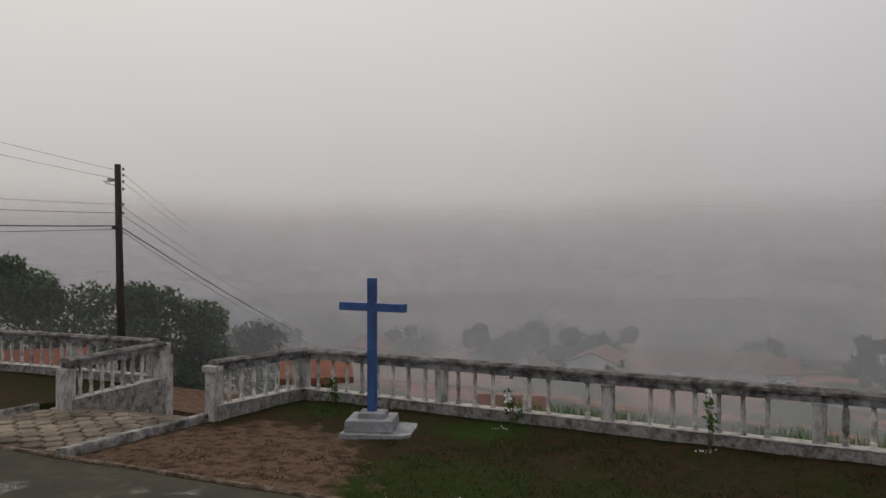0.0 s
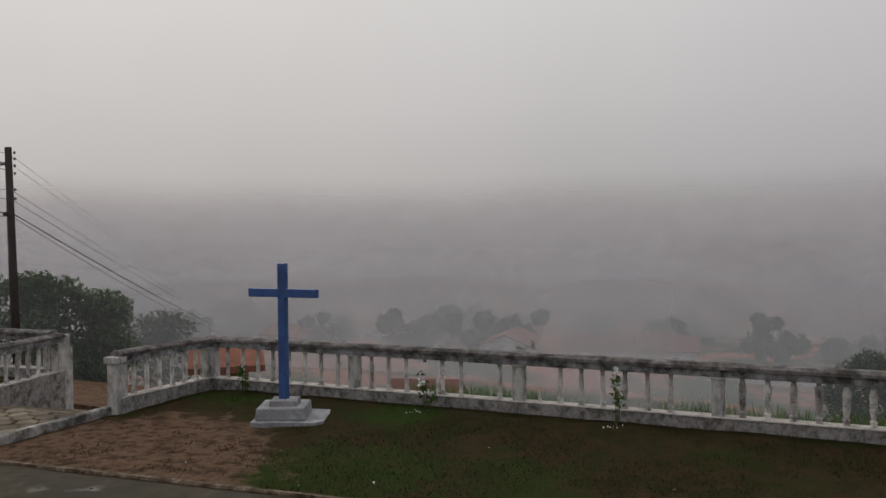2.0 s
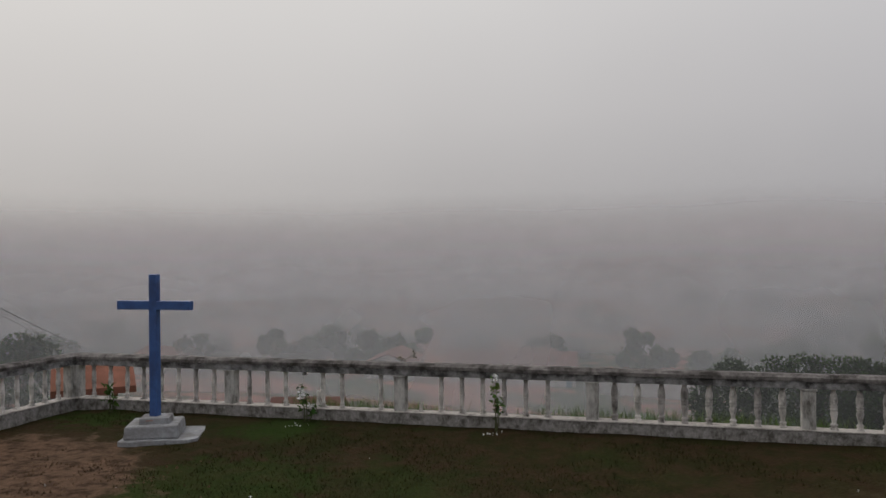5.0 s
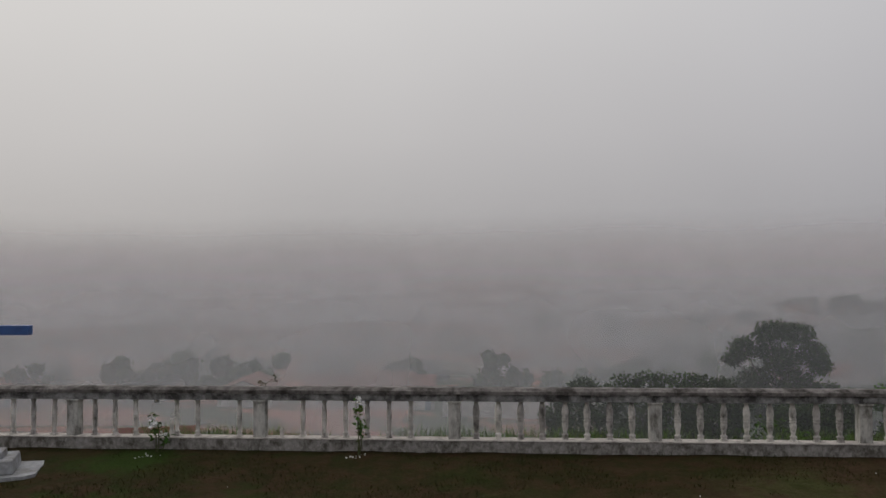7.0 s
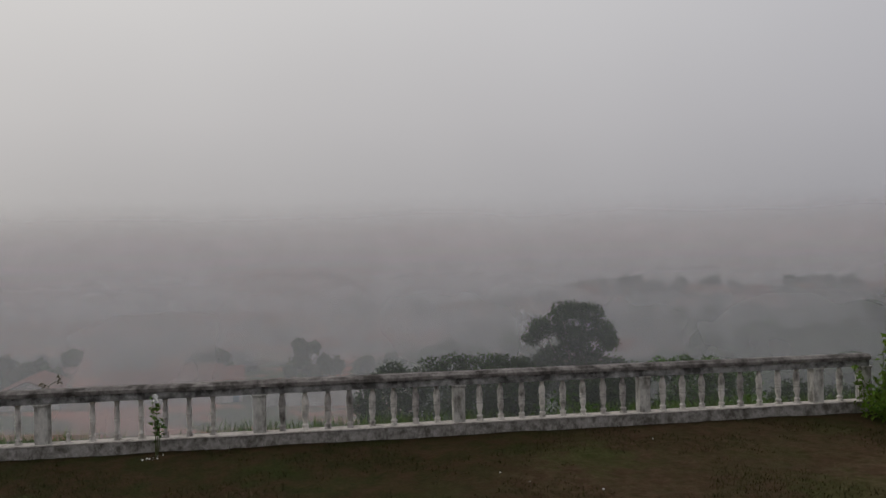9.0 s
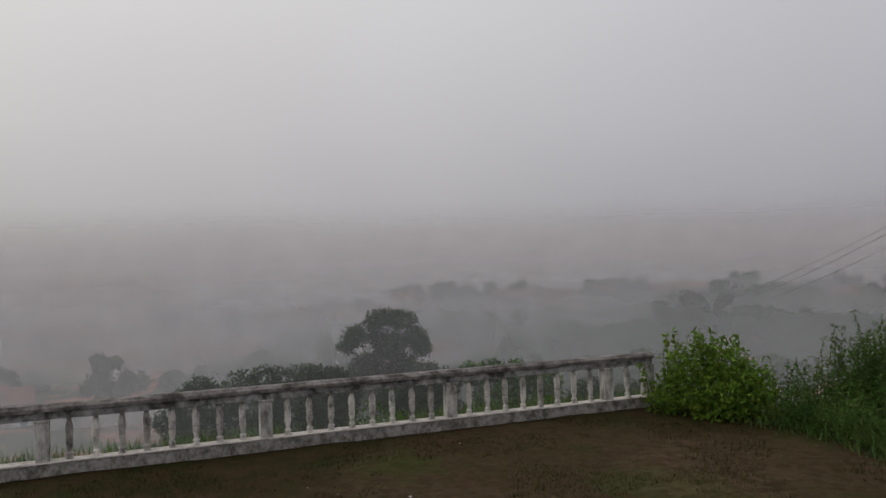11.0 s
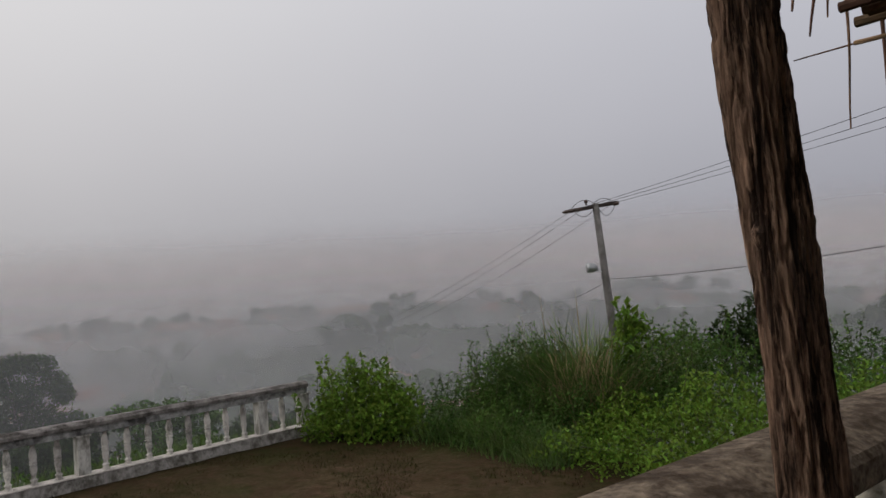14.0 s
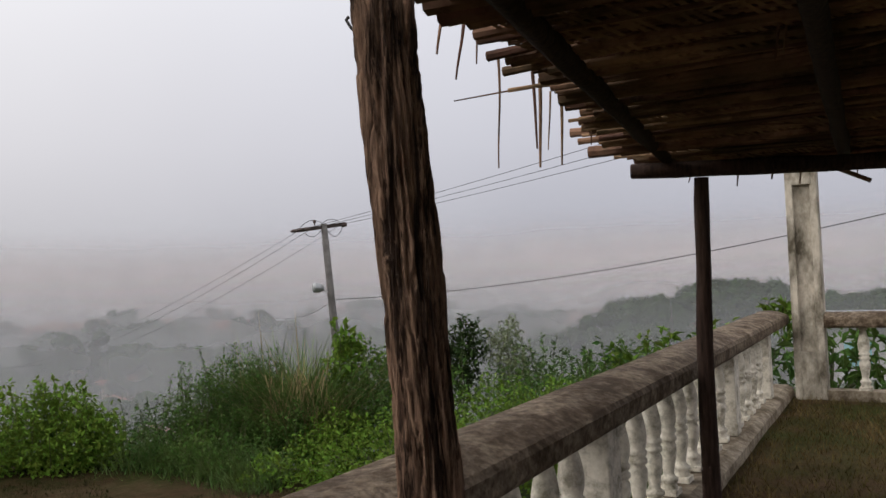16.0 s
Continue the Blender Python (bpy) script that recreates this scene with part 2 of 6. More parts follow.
def ground_material(name, patches, gain=1.0, greens=()):
    """Earth with moss and thin turf in patches; patches: (x, y, radius, strength) of bare earth."""
    m = bpy.data.materials.new(name)
    m.use_nodes = True
    nt = m.node_tree
    b = nt.nodes["Principled BSDF"]
    b.inputs["Roughness"].default_value, b.inputs["Specular IOR Level"].default_value = 0.95, 0.05
    g = nt.nodes.new("ShaderNodeNewGeometry")
    def noise_node(scale, detail=6, rough=0.65):
        n = nt.nodes.new("ShaderNodeTexNoise")
        n.inputs["Scale"].default_value, n.inputs["Detail"].default_value, n.inputs["Roughness"].default_value = scale, detail, rough
        link(nt, g.outputs["Position"], n.inputs["Vector"])
        return n.outputs["Fac"]
    def ramp(src, a, bb, ca, cb):
        r = nt.nodes.new("ShaderNodeValToRGB")
        r.color_ramp.elements[0].position, r.color_ramp.elements[1].position = a, bb
        r.color_ramp.elements[0].color, r.color_ramp.elements[1].color = (*[c * gain for c in ca], 1), (*[c * gain for c in cb], 1)
        link(nt, src, r.inputs["Fac"])
        return r.outputs["Color"]
    def mix(f, a, bb):
        x = nt.nodes.new("ShaderNodeMix")
        x.data_type = "RGBA"
        link(nt, f, x.inputs["Factor"])
        link(nt, a, x.inputs["A"])
        link(nt, bb, x.inputs["B"])
        return x.outputs["Result"]
    def rng(src, a, bb):
        r = nt.nodes.new("ShaderNodeMapRange")
        r.inputs["From Min"].default_value, r.inputs["From Max"].default_value = a, bb
        link(nt, src, r.inputs["Value"])
        return r.outputs[0]
    fine, mid, wide = noise_node(26), noise_node(3.2), noise_node(0.55, 4)
    earth = ramp(fine, 0.3, 0.7, (0.030, 0.018, 0.009), (0.070, 0.043, 0.022))
    turf = ramp(fine, 0.3, 0.7, (0.016, 0.017, 0.005), (0.040, 0.038, 0.011))
    col = mix(rng(mid, 0.40, 0.62), turf, earth)
    green = ramp(fine, 0.3, 0.7, (0.014, 0.025, 0.005), (0.036, 0.052, 0.010))
    col = mix(rng(wide, 0.50, 0.68), col, green)
    bare = ramp(fine, 0.3, 0.7, (0.085, 0.052, 0.033), (0.25, 0.156, 0.102))
    litter = ramp(fine, 0.3, 0.7, (0.020, 0.012, 0.007), (0.065, 0.040, 0.022))
    bare = mix(rng(noise_node(6.5, 9, 0.80), 0.47, 0.60), bare, litter)
    lush = ramp(fine, 0.3, 0.7, (0.018, 0.040, 0.005), (0.040, 0.075, 0.011))
    for x, y, rad, strength, tone in [(*p, lush) for p in greens] + [(*p, bare) for p in patches]:
        d = nt.nodes.new("ShaderNodeVectorMath")
        d.operation = "DISTANCE"
        d.inputs[1].default_value = (x, y, 0)
        link(nt, g.outputs["Position"], d.inputs[0])
        w = nt.nodes.new("ShaderNodeMath")
        w.operation = "MULTIPLY_ADD"
        w.inputs[1].default_value = 2.4
        link(nt, mid, w.inputs[0])
        link(nt, d.outputs["Value"], w.inputs[2])
        r = nt.nodes.new("ShaderNodeMapRange")
        r.inputs["From Min"].default_value, r.inputs["From Max"].default_value = rad + 1.0, rad + 1.4
        r.inputs["To Min"].default_value, r.inputs["To Max"].default_value = strength, 0
        link(nt, w.outputs[0], r.inputs["Value"])
        col = mix(r.outputs[0], col, tone)
    link(nt, col, b.inputs["Base Color"])
    bp = nt.nodes.new("ShaderNodeBump")
    bp.inputs["Strength"].default_value, bp.inputs["Distance"].default_value = 0.8, 0.03
    ad = nt.nodes.new("ShaderNodeMath")
    ad.operation = "ADD"
    link(nt, fine, ad.inputs[0])
    link(nt, mid, ad.inputs[1])
    link(nt, ad.outputs[0], bp.inputs["Height"])
    link(nt, bp.outputs[0], b.inputs["Normal"])
    return m


M_lawn = ground_material("lawn_earth", [(-6.8, 0.3, 1.9, 0.9), (-5.8, -0.1, 1.35, 0.9), (-7.3, 1.3, 0.9, 0.7), (5.6, 1.4, 2.6, 0.20), (8.0, 0.2, 1.8, 0.22), (3.0, 0.0, 2.0, 0.10)], 0.82, [(-3.9, 0.6, 1.2, 0.50), (-2.0, 1.2, 0.9, 0.2), (-7.2, 3.3, 0.5, 0.7), (-4.3, 3.3, 0.5, 0.6), (6.5, 0.3, 0.8, 0.5), (4.0, 2.4, 0.5, 0.4)])
M_walk = pmat("wet_cement_walk", (0.040, 0.033, 0.021), (0.075, 0.062, 0.040), 6, 0.8, 0.3, (0.040, 0.036, 0.026), 1.6, 0.45)
def puddles(m):
    """Standing water in shallow hollows: smooth where the wide noise is high."""
    nt = m.node_tree
    g, n, r = nt.nodes.new("ShaderNodeNewGeometry"), nt.nodes.new("ShaderNodeTexNoise"), nt.nodes.new("ShaderNodeMapRange")
    n.inputs["Scale"].default_value, n.inputs["Detail"].default_value = 1.5, 5
    link(nt, g.outputs["Position"], n.inputs["Vector"])
    r.inputs["From Min"].default_value, r.inputs["From Max"].default_value = 0.64, 0.72
    r.inputs["To Min"].default_value, r.inputs["To Max"].default_value = 0.8, 0.16
    link(nt, n.outputs["Fac"], r.inputs["Value"])
    b = nt.nodes["Principled BSDF"]
    b.inputs["Specular IOR Level"].default_value = 0.09
    link(nt, r.outputs[0], b.inputs["Roughness"])


puddles(M_walk)
M_track = ground_material("bare_track", [(-12.9, 6.6, 9.0, 1.0)], 0.95)
M_floor = ground_material("dry_grass_floor", [(4, -8, 4.5, 0.12)], 1.35)
M_floor_turf = leafmat("dry_turf", (0.055, 0.052, 0.015), (0.16, 0.108, 0.045), 0.8, 0.4)
M_ledge = pmat("pale_ledge", (0.42, 0.385, 0.35), (0.57, 0.53, 0.49), 30, 0.85, 0.4, (0.2, 0.18, 0.16), 8.0, 0.25)
M_terrain = pmat("hillside_vegetation", (0.022, 0.035, 0.012), (0.05, 0.065, 0.022), 1.5, 0.95, 0.6, (0.33, 0.125, 0.085), 0.06, 0.47, stain_edge=0.05)


def only_far(m, near, far_d):
    """Bare red earth shows in the valley alone, past the green bank."""
    nt = m.node_tree
    mx = next(n for n in nt.nodes if n.bl_idname == "ShaderNodeMix")
    src = mx.inputs["Factor"].links[0].from_socket
    g, ln, r, x = nt.nodes.new("ShaderNodeNewGeometry"), nt.nodes.new("ShaderNodeVectorMath"), nt.nodes.new("ShaderNodeMapRange"), nt.nodes.new("ShaderNodeMath")
    ln.operation, x.operation = "LENGTH", "MULTIPLY"
    link(nt, g.outputs["Position"], ln.inputs[0])
    r.inputs["From Min"].default_value, r.inputs["From Max"].default_value = near, far_d
    link(nt, ln.outputs["Value"], r.inputs["Value"])
    link(nt, src, x.inputs[0])
    link(nt, r.outputs[0], x.inputs[1])
    link(nt, x.outputs[0], mx.inputs["Factor"])


only_far(M_terrain, 55, 90)


def haze_material(name, amount, top, low, tone, ground_z, lift):
    """Fog haze put into the colour of a thin sheet that scatters some of the light and lets the rest through."""
    m = bpy.data.materials.new(name)
    m.use_nodes = True
    nt = m.node_tree
    nt.nodes.remove(nt.nodes["Principled BSDF"])
    out = nt.nodes["Material Output"]
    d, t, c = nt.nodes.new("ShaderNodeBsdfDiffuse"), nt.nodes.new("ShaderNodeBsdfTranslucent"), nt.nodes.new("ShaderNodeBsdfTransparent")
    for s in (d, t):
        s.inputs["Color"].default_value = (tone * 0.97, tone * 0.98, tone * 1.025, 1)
    m1, m2 = nt.nodes.new("ShaderNodeMixShader"), nt.nodes.new("ShaderNodeMixShader")
    m1.inputs[0].default_value = 0.5
    link(nt, d.outputs[0], m1.inputs[1])
    link(nt, t.outputs[0], m1.inputs[2])
    g, sp = nt.nodes.new("ShaderNodeNewGeometry"), nt.nodes.new("ShaderNodeSeparateXYZ")
    link(nt, g.outputs["Position"], sp.inputs[0])
    n = nt.nodes.new("ShaderNodeTexNoise")
    n.inputs["Scale"].default_value, n.inputs["Detail"].default_value = 0.5 / top, 3
    link(nt, g.outputs["Position"], n.inputs["Vector"])
    r = nt.nodes.new("ShaderNodeMapRange")
    r.interpolation_type = "SMOOTHSTEP"
    r.inputs["From Min"].default_value, r.inputs["From Max"].default_value = low, top
    r.inputs["To Min"].default_value, r.inputs["To Max"].default_value = amount, 0
    link(nt, sp.outputs["Z"], r.inputs["Value"])
    v = nt.nodes.new("ShaderNodeMapRange")
    v.inputs["From Min"].default_value, v.inputs["From Max"].default_value = 0.3, 0.7
    v.inputs["To Min"].default_value, v.inputs["To Max"].default_value = 0.7, 1.3
    link(nt, n.outputs["Fac"], v.inputs["Value"])
    k = nt.nodes.new("ShaderNodeMapRange")          # thins out towards the ground
    k.interpolation_type = "SMOOTHSTEP"
    k.inputs["From Min"].default_value, k.inputs["From Max"].default_value = ground_z, ground_z + lift
    link(nt, sp.outputs["Z"], k.inputs["Value"])
    x0 = nt.nodes.new("ShaderNodeMath")
    x0.operation = "MULTIPLY"
    link(nt, r.outputs[0], x0.inputs[0])
    link(nt, k.outputs[0], x0.inputs[1])
    x = nt.nodes.new("ShaderNodeMath")
    x.operation, x.use_clamp = "MULTIPLY", True
    link(nt, x0.outputs[0], x.inputs[0])
    link(nt, v.outputs[0], x.inputs[1])
    link(nt, x.outputs[0], m2.inputs[0])
    link(nt, c.outputs[0], m2.inputs[1])
    link(nt, m1.outputs[0], m2.inputs[2])
    link(nt, m2.outputs[0], out.inputs["Surface"])
    return m


# ---- mesh helpers ----
rnd = random.Random(7)
nrs = np.random.RandomState(11)


def thing(name, at, label, category, group="", kind=""):
    """An Empty at the base of a thing, to hold its parts."""
    ob = new(name)
    ob.location = at
    ob.empty_display_size = 0.1
    bpy.context.view_layer.update()
    return tagged(ob, label, category, group, kind)


def origin_of(ob):
    p = Vector((0, 0, 0))
    while ob:
        p = p + ob.location
        ob = ob.parent
    return p


def part(name, bm, material, parent, label="", smooth=False):
    """Link a bmesh, built in world coordinates, as one mesh under a thing or part (or alone)."""
    if parent:
        bmesh.ops.translate(bm, verts=bm.verts, vec=-origin_of(parent))
    me = bpy.data.meshes.new(name)
    bm.normal_update()
    bm.to_mesh(me)
    bm.free()
    if smooth:
        for p in me.polygons:
            p.use_smooth = True
    me.materials.append(material)
    ob = new(name, me)
    if parent:
        ob.parent = parent
    return tagged(ob, label)


def arrays(name, verts, faces, material, parent=None, label=""):
    me = bpy.data.meshes.new(name)
    if parent:
        o = origin_of(parent)
        verts = np.asarray(verts) - np.array(o)
    me.from_pydata(np.asarray(verts).tolist(), [], np.asarray(faces).tolist() if not isinstance(faces, list) else faces)
    me.materials.append(material)
    ob = new(name, me)
    if parent:
        ob.parent = parent
    return tagged(ob, label)


def box(bm, c, s, rz=0.0, bevel=0.0, taper=1.0, rx=0.0, ry=0.0):
    """A box of centre c and size s, its edges bevelled."""
    m = pose(c[0], c[1], c[2], rx, ry, rz) @ Matrix.Diagonal((*s, 1))
    vs = bmesh.ops.create_cube(bm, size=1, matrix=m)["verts"]
    if taper != 1.0:
        for v in vs:
            if v.co.z > c[2]:
                v.co.x = c[0] + (v.co.x - c[0]) * taper
                v.co.y = c[1] + (v.co.y - c[1]) * taper
    if bevel:
        es = list({e for v in vs for e in v.link_edges})
        bmesh.ops.bevel(bm, geom=es, offset=bevel, segments=2, profile=0.5, affect="EDGES")
    return vs


def tube(bm, pts, radii, n=8, cap=True, rough=0.0):
    """A tube through pts with a radius at each, its outline uneven by rough."""
    rings = []
    pts = [Vector(p) for p in pts]
    up0 = None
    for i, p in enumerate(pts):
        d = (pts[min(i + 1, len(pts) - 1)] - pts[max(i - 1, 0)]).normalized()
        if up0 is None:
            up0 = Vector((0, 0, 1)) if abs(d.z) < 0.8 else Vector((1, 0, 0))
        a = d.cross(up0).normalized()
        b = a.cross(d)
        up0 = b
        ring = []
        for k in range(n):
            w = 2 * math.pi * k / n
            q = 1 + (noise.noise(Vector((p.x * 3 + math.cos(w) * 1.7, p.y * 3 + math.sin(w) * 1.7, p.z * 2.5))) * rough if rough else 0)
            ring.append(bm.verts.new(p + (a * math.cos(w) + b * math.sin(w)) * radii[i] * q))
        rings.append(ring)
    for r0, r1 in zip(rings, rings[1:]):
        for k in range(n):
            bm.faces.new((r0[k], r0[(k + 1) % n], r1[(k + 1) % n], r1[k]))
    if cap:
        bm.faces.new(rings[0][::-1])
        bm.faces.new(rings[-1])


def lathe(bm, prof, n=10, at=(0, 0, 0)):
    rings = [[bm.verts.new((at[0] + r * math.cos(2 * math.pi * k / n), at[1] + r * math.sin(2 * math.pi * k / n), at[2] + z)) for k in range(n)] for z, r in prof]
    for r0, r1 in zip(rings, rings[1:]):
        for k in range(n):
            bm.faces.new((r0[k], r0[(k + 1) % n], r1[(k + 1) % n], r1[k]))
    bm.faces.new(rings[0][::-1])
    bm.faces.new(rings[-1])


def sweep(bm, prof, p0, p1, steps=1, wobble=0.0):
    """A profile of (across, up) drawn from p0 to p1; across is to the right of the way."""
    p0, p1 = Vector(p0), Vector(p1)
    d = p1 - p0
    side = Vector((d.y, -d.x, 0)).normalized()
    rings = []
    for i in range(steps + 1):
        c = p0 + d * (i / steps)
        ring = []
        for j, (u, z) in enumerate(prof):
            w = wobble * noise.noise(Vector((c.x * 2.1 + j * 5.3, c.y * 2.1, j * 1.7))) if wobble else 0
            ring.append(bm.verts.new(c + side * (u + w) + Vector((0, 0, z + w * 0.7))))
        rings.append(ring)
    n = len(prof)
    for r0, r1 in zip(rings, rings[1:]):
        for k in range(n):
            bm.faces.new((r0[k], r1[k], r1[(k + 1) % n], r0[(k + 1) % n]))
    bm.faces.new(rings[0])
    bm.faces.new(rings[-1][::-1])


def leaf_arrays(pts, size, aspect=0.5, up=0.5, out_from=None, fold=0.15, jitter=0.4):
    """Folded, pointed leaves at pts. size: length; up: how far the blades turn to the sky."""
    n = len(pts)
    pts = np.asarray(pts, float)
    d = nrs.normal(size=(n, 3))
    if out_from is not None:
        d += 1.2 * (pts - out_from) / (np.linalg.norm(pts - out_from, axis=1, keepdims=True) + 1e-6)
    d[:, 2] -= 0.2
    d /= np.linalg.norm(d, axis=1, keepdims=True)
    nn = nrs.normal(size=(n, 3))
    nn[:, 2] += up * 4
    w = np.cross(d, nn)
    w /= np.linalg.norm(w, axis=1, keepdims=True) + 1e-9
    nn = np.cross(w, d)
    L = size * (1 + jitter * nrs.uniform(-1, 1, (n, 1)))
    v = np.empty((n, 4, 3))
    v[:, 0] = pts
    v[:, 1] = pts + d * L * 0.45 + w * L * aspect * 0.5 + nn * L * fold
    v[:, 2] = pts + d * L
    v[:, 3] = pts + d * L * 0.45 - w * L * aspect * 0.5 + nn * L * fold
    i = np.arange(n)[:, None] * 4
    f = np.concatenate([i + np.array([[0, 1, 2]]), i + np.array([[0, 2, 3]])])
    return v.reshape(-1, 3), f


def cloud_points(clumps, count, shell=0.55, flat=1.0):
    """Random points in the outer part of ellipsoidal clumps (x, y, z, r)."""
    cl = np.array(clumps, float)
    w = cl[:, 3] ** 2
    pick = nrs.choice(len(cl), count, p=w / w.sum())
    d = nrs.normal(size=(count, 3))
    d /= np.linalg.norm(d, axis=1, keepdims=True)
    rad = shell + (1.08 - shell) * nrs.uniform(0, 1, (count, 1)) ** 0.7
    p = cl[pick, :3] + d * rad * cl[pick, 3:4] * np.array([1, 1, flat])
    return p


def merge(sets):
    vs, fs, o = [], [], 0
    for v, f in sets:
        vs.append(v)
        fs.append(f + o)
        o += len(v)
    return np.concatenate(vs), np.concatenate(fs)


def blade_arrays(bases, height, width, lean=0.35, bend=0.3, seg=3):
    """Grass blades: narrow strips that bend over towards the tip."""
    n = len(bases)
    bases = np.asarray(bases, float)
    a = nrs.uniform(0, 2 * math.pi, n)
    dirx = np.stack([np.cos(a), np.sin(a), np.zeros(n)], 1)
    wv = np.stack([-np.sin(a), np.cos(a), np.zeros(n)], 1)
    h = (height * (1 + 0.45 * nrs.uniform(-1, 1, n)))[:, None] if np.isscalar(height) else (height * (1 + 0.3 * nrs.uniform(-1, 1, n)))[:, None]
    ln = (lean * nrs.uniform(0.2, 1, n))[:, None]
    bd = (bend * nrs.uniform(0.2, 1, n))[:, None]
    rows = []
    for k in range(seg):
        t = k / seg
        c = bases + dirx * h * (ln * t + bd * t * t) + np.array([0, 0, 1]) * h * t * (1 - 0.3 * bd * t)
        rows += [c - wv * width * (1 - 0.75 * t) / 2, c + wv * width * (1 - 0.75 * t) / 2]
    rows.append(bases + dirx * h * (ln + bd) + np.array([0, 0, 1]) * h * (1 - 0.3 * bd))
    m = 2 * seg + 1
    v = np.stack(rows, 1).reshape(-1, 3)
    i = np.arange(n)[:, None] * m
    f = []
    for k in range(seg - 1):
        f += [i + np.array([[2 * k, 2 * k + 1, 2 * k + 3]]), i + np.array([[2 * k, 2 * k + 3, 2 * k + 2]])]
    f.append(i + np.array([[2 * seg - 2, 2 * seg - 1, 2 * seg]]))
    return v, np.concatenate(f)


# ---- ground ----
def RAIL_Y(x):
    """Middle line of the pavilion's balustrade."""
    return -5.62 - 0.080 * x


def WALK_Y(x):
    """Front edge of the cement walk."""
    return -0.40 + 0.075 * (x + 5.5)


FLOOR = 1.15


def LAWN_RISE(x, y):
    """The lawn swells a little towards the far balustrade."""
    return 0.075 * sstep(1.4, 3.7, y) * sstep(-9.5, -7.0, x)


def sstep(a, b, x):
    t = np.clip((x - a) / (b - a), 0, 1)
    return t * t * (3 - 2 * t)


def terrain(x, y):
    x, y = np.asarray(x, float), np.asarray(y, float)
    front = np.where(x < -8.2, 1.2, 5.0)
    dy = np.maximum(y - front, 0)
    dxr = np.maximum(x - 10.2, 0) * sstep(-9, 1, y)
    dxl = np.maximum(-24 - x, 0) * 0.6
    d = np.sqrt(dy * dy + dxr * dxr + dxl * dxl)
    h = -0.06 - 23.0 * (1 - np.exp(-(d * (1 - 0.45 * np.exp(-d / 6))) / 72))
    side = np.maximum(x - 11, 0) * (1 - sstep(-9, 1, y))
    h = h + np.where(x > 10.2, (0.9 + 0.0 * x) * (1 - sstep(-6.5, -3, y)), 0) - 0.13 * side * (1 - 0.6 * sstep(30, 80, x))
    # low ridges across the valley and the wooded spur
    spur = -4.0 - ((x - 90) / 11) ** 2 - (np.maximum(0, y - 2) / 7.5) ** 2
    h = np.maximum(h, np.where(x > 40, spur, -99))
    h = h + (5.0 * sstep(15, 50, d) + 5.0 * sstep(60, 200, d)) * sstep(20, 125, x) * (1 - 0.8 * sstep(260, 480, d))
    h = h + 1.6 * np.sin(x * 0.045 + 1.0) * np.cos(y * 0.038) * sstep(25, 90, d)
    return h


def build_ground():
    na = 220
    radii = [0.0] + list(np.concatenate([np.linspace(1.2, 40, 60), np.geomspace(42, 2600, 60)]))
    vs, fs = [[0, 0, float(terrain(0, 0))]], []
    for r in radii[1:]:
        a = np.arange(na) * 2 * math.pi / na
        x, y = r * np.cos(a), r * np.sin(a)
        vs += np.stack([x, y, terrain(x, y)], 1).tolist()
    for k in range(na):
        fs.append((0, 1 + k, 1 + (k + 1) % na))
    for j in range(len(radii) - 2):
        o = 1 + j * na
        for k in range(na):
            fs.append((o + k, o + na + k, o + na + (k + 1) % na, o + (k + 1) % na))
    ob = arrays("ground", vs, fs, M_terrain)
    for p in ob.data.polygons:
        p.use_smooth = True
    tagged(ob, "green hillside falling to a valley with red bare earth", "ground", kind="structure")


build_ground()


def patch(name, x0, x1, y0f, y1f, z, step, material, label, category, rough=0.012, skirt=0.3):
    """A ground slab between two lines in y, uneven on top, with sides."""
    nx = int((x1 - x0) / step)
    ny = int((max(y1f(x0), y1f(x1)) - min(y0f(x0), y0f(x1))) / step)
    vs, fs = [], []
    for i in range(nx + 1):
        x = x0 + (x1 - x0) * i / nx
        a, b = y0f(x), y1f(x)
        for j in range(ny + 1):
            y = a + (b - a) * j / ny
            n = noise.noise(Vector((x * 1.3, y * 1.3, z))) + 0.5 * noise.noise(Vector((x * 5, y * 5, z)))
            vs.append((x, y, z + rough * n + (float(LAWN_RISE(x, y)) if name == "lawn" else 0)))
    for i in range(nx):
        for j in range(ny):
            a = i * (ny + 1) + j
            fs.append((a, a + ny + 1, a + ny + 2, a + 1))
    rim = [i * (ny + 1) for i in range(nx + 1)] + [nx * (ny + 1) + j for j in range(1, ny + 1)] + [i * (ny + 1) + ny for i in range(nx - 1, -1, -1)] + [j for j in range(ny - 1, 0, -1)]
    o = len(vs)
    vs += [(vs[k][0], vs[k][1], z - skirt) for k in rim]
    for k in range(len(rim)):
        n = (k + 1) % len(rim)
        fs.append((rim[k], o + k, o + n, rim[n]))
    ob = arrays(name, vs, fs, material)
    for p in ob.data.polygons:
        p.use_smooth = True
    return tagged(ob, label, category, kind="structure")


patch("lawn", -8.33, 10.0, lambda x: RAIL_Y(x) + 0.1, lambda x: 3.84, 0.045, 0.16, M_lawn, "patchy brown and green lawn with bare red earth", "lawn", 0.02)
patch("pavilion_floor", -9.0, 10.9, lambda x: -14.0, lambda x: RAIL_Y(x) - 0.06, FLOOR, 0.3, M_floor, "dry brown grass and soil floor under the thatch", "floor", 0.02, 1.2)
patch("side_lawn", -24.0, -11.33, lambda x: -1.0, lambda x: 3.35 + 0.05 * (x + 11), 0.13, 0.3, M_lawn, "worn grass beside the stone path", "lawn", 0.02, 1.6)


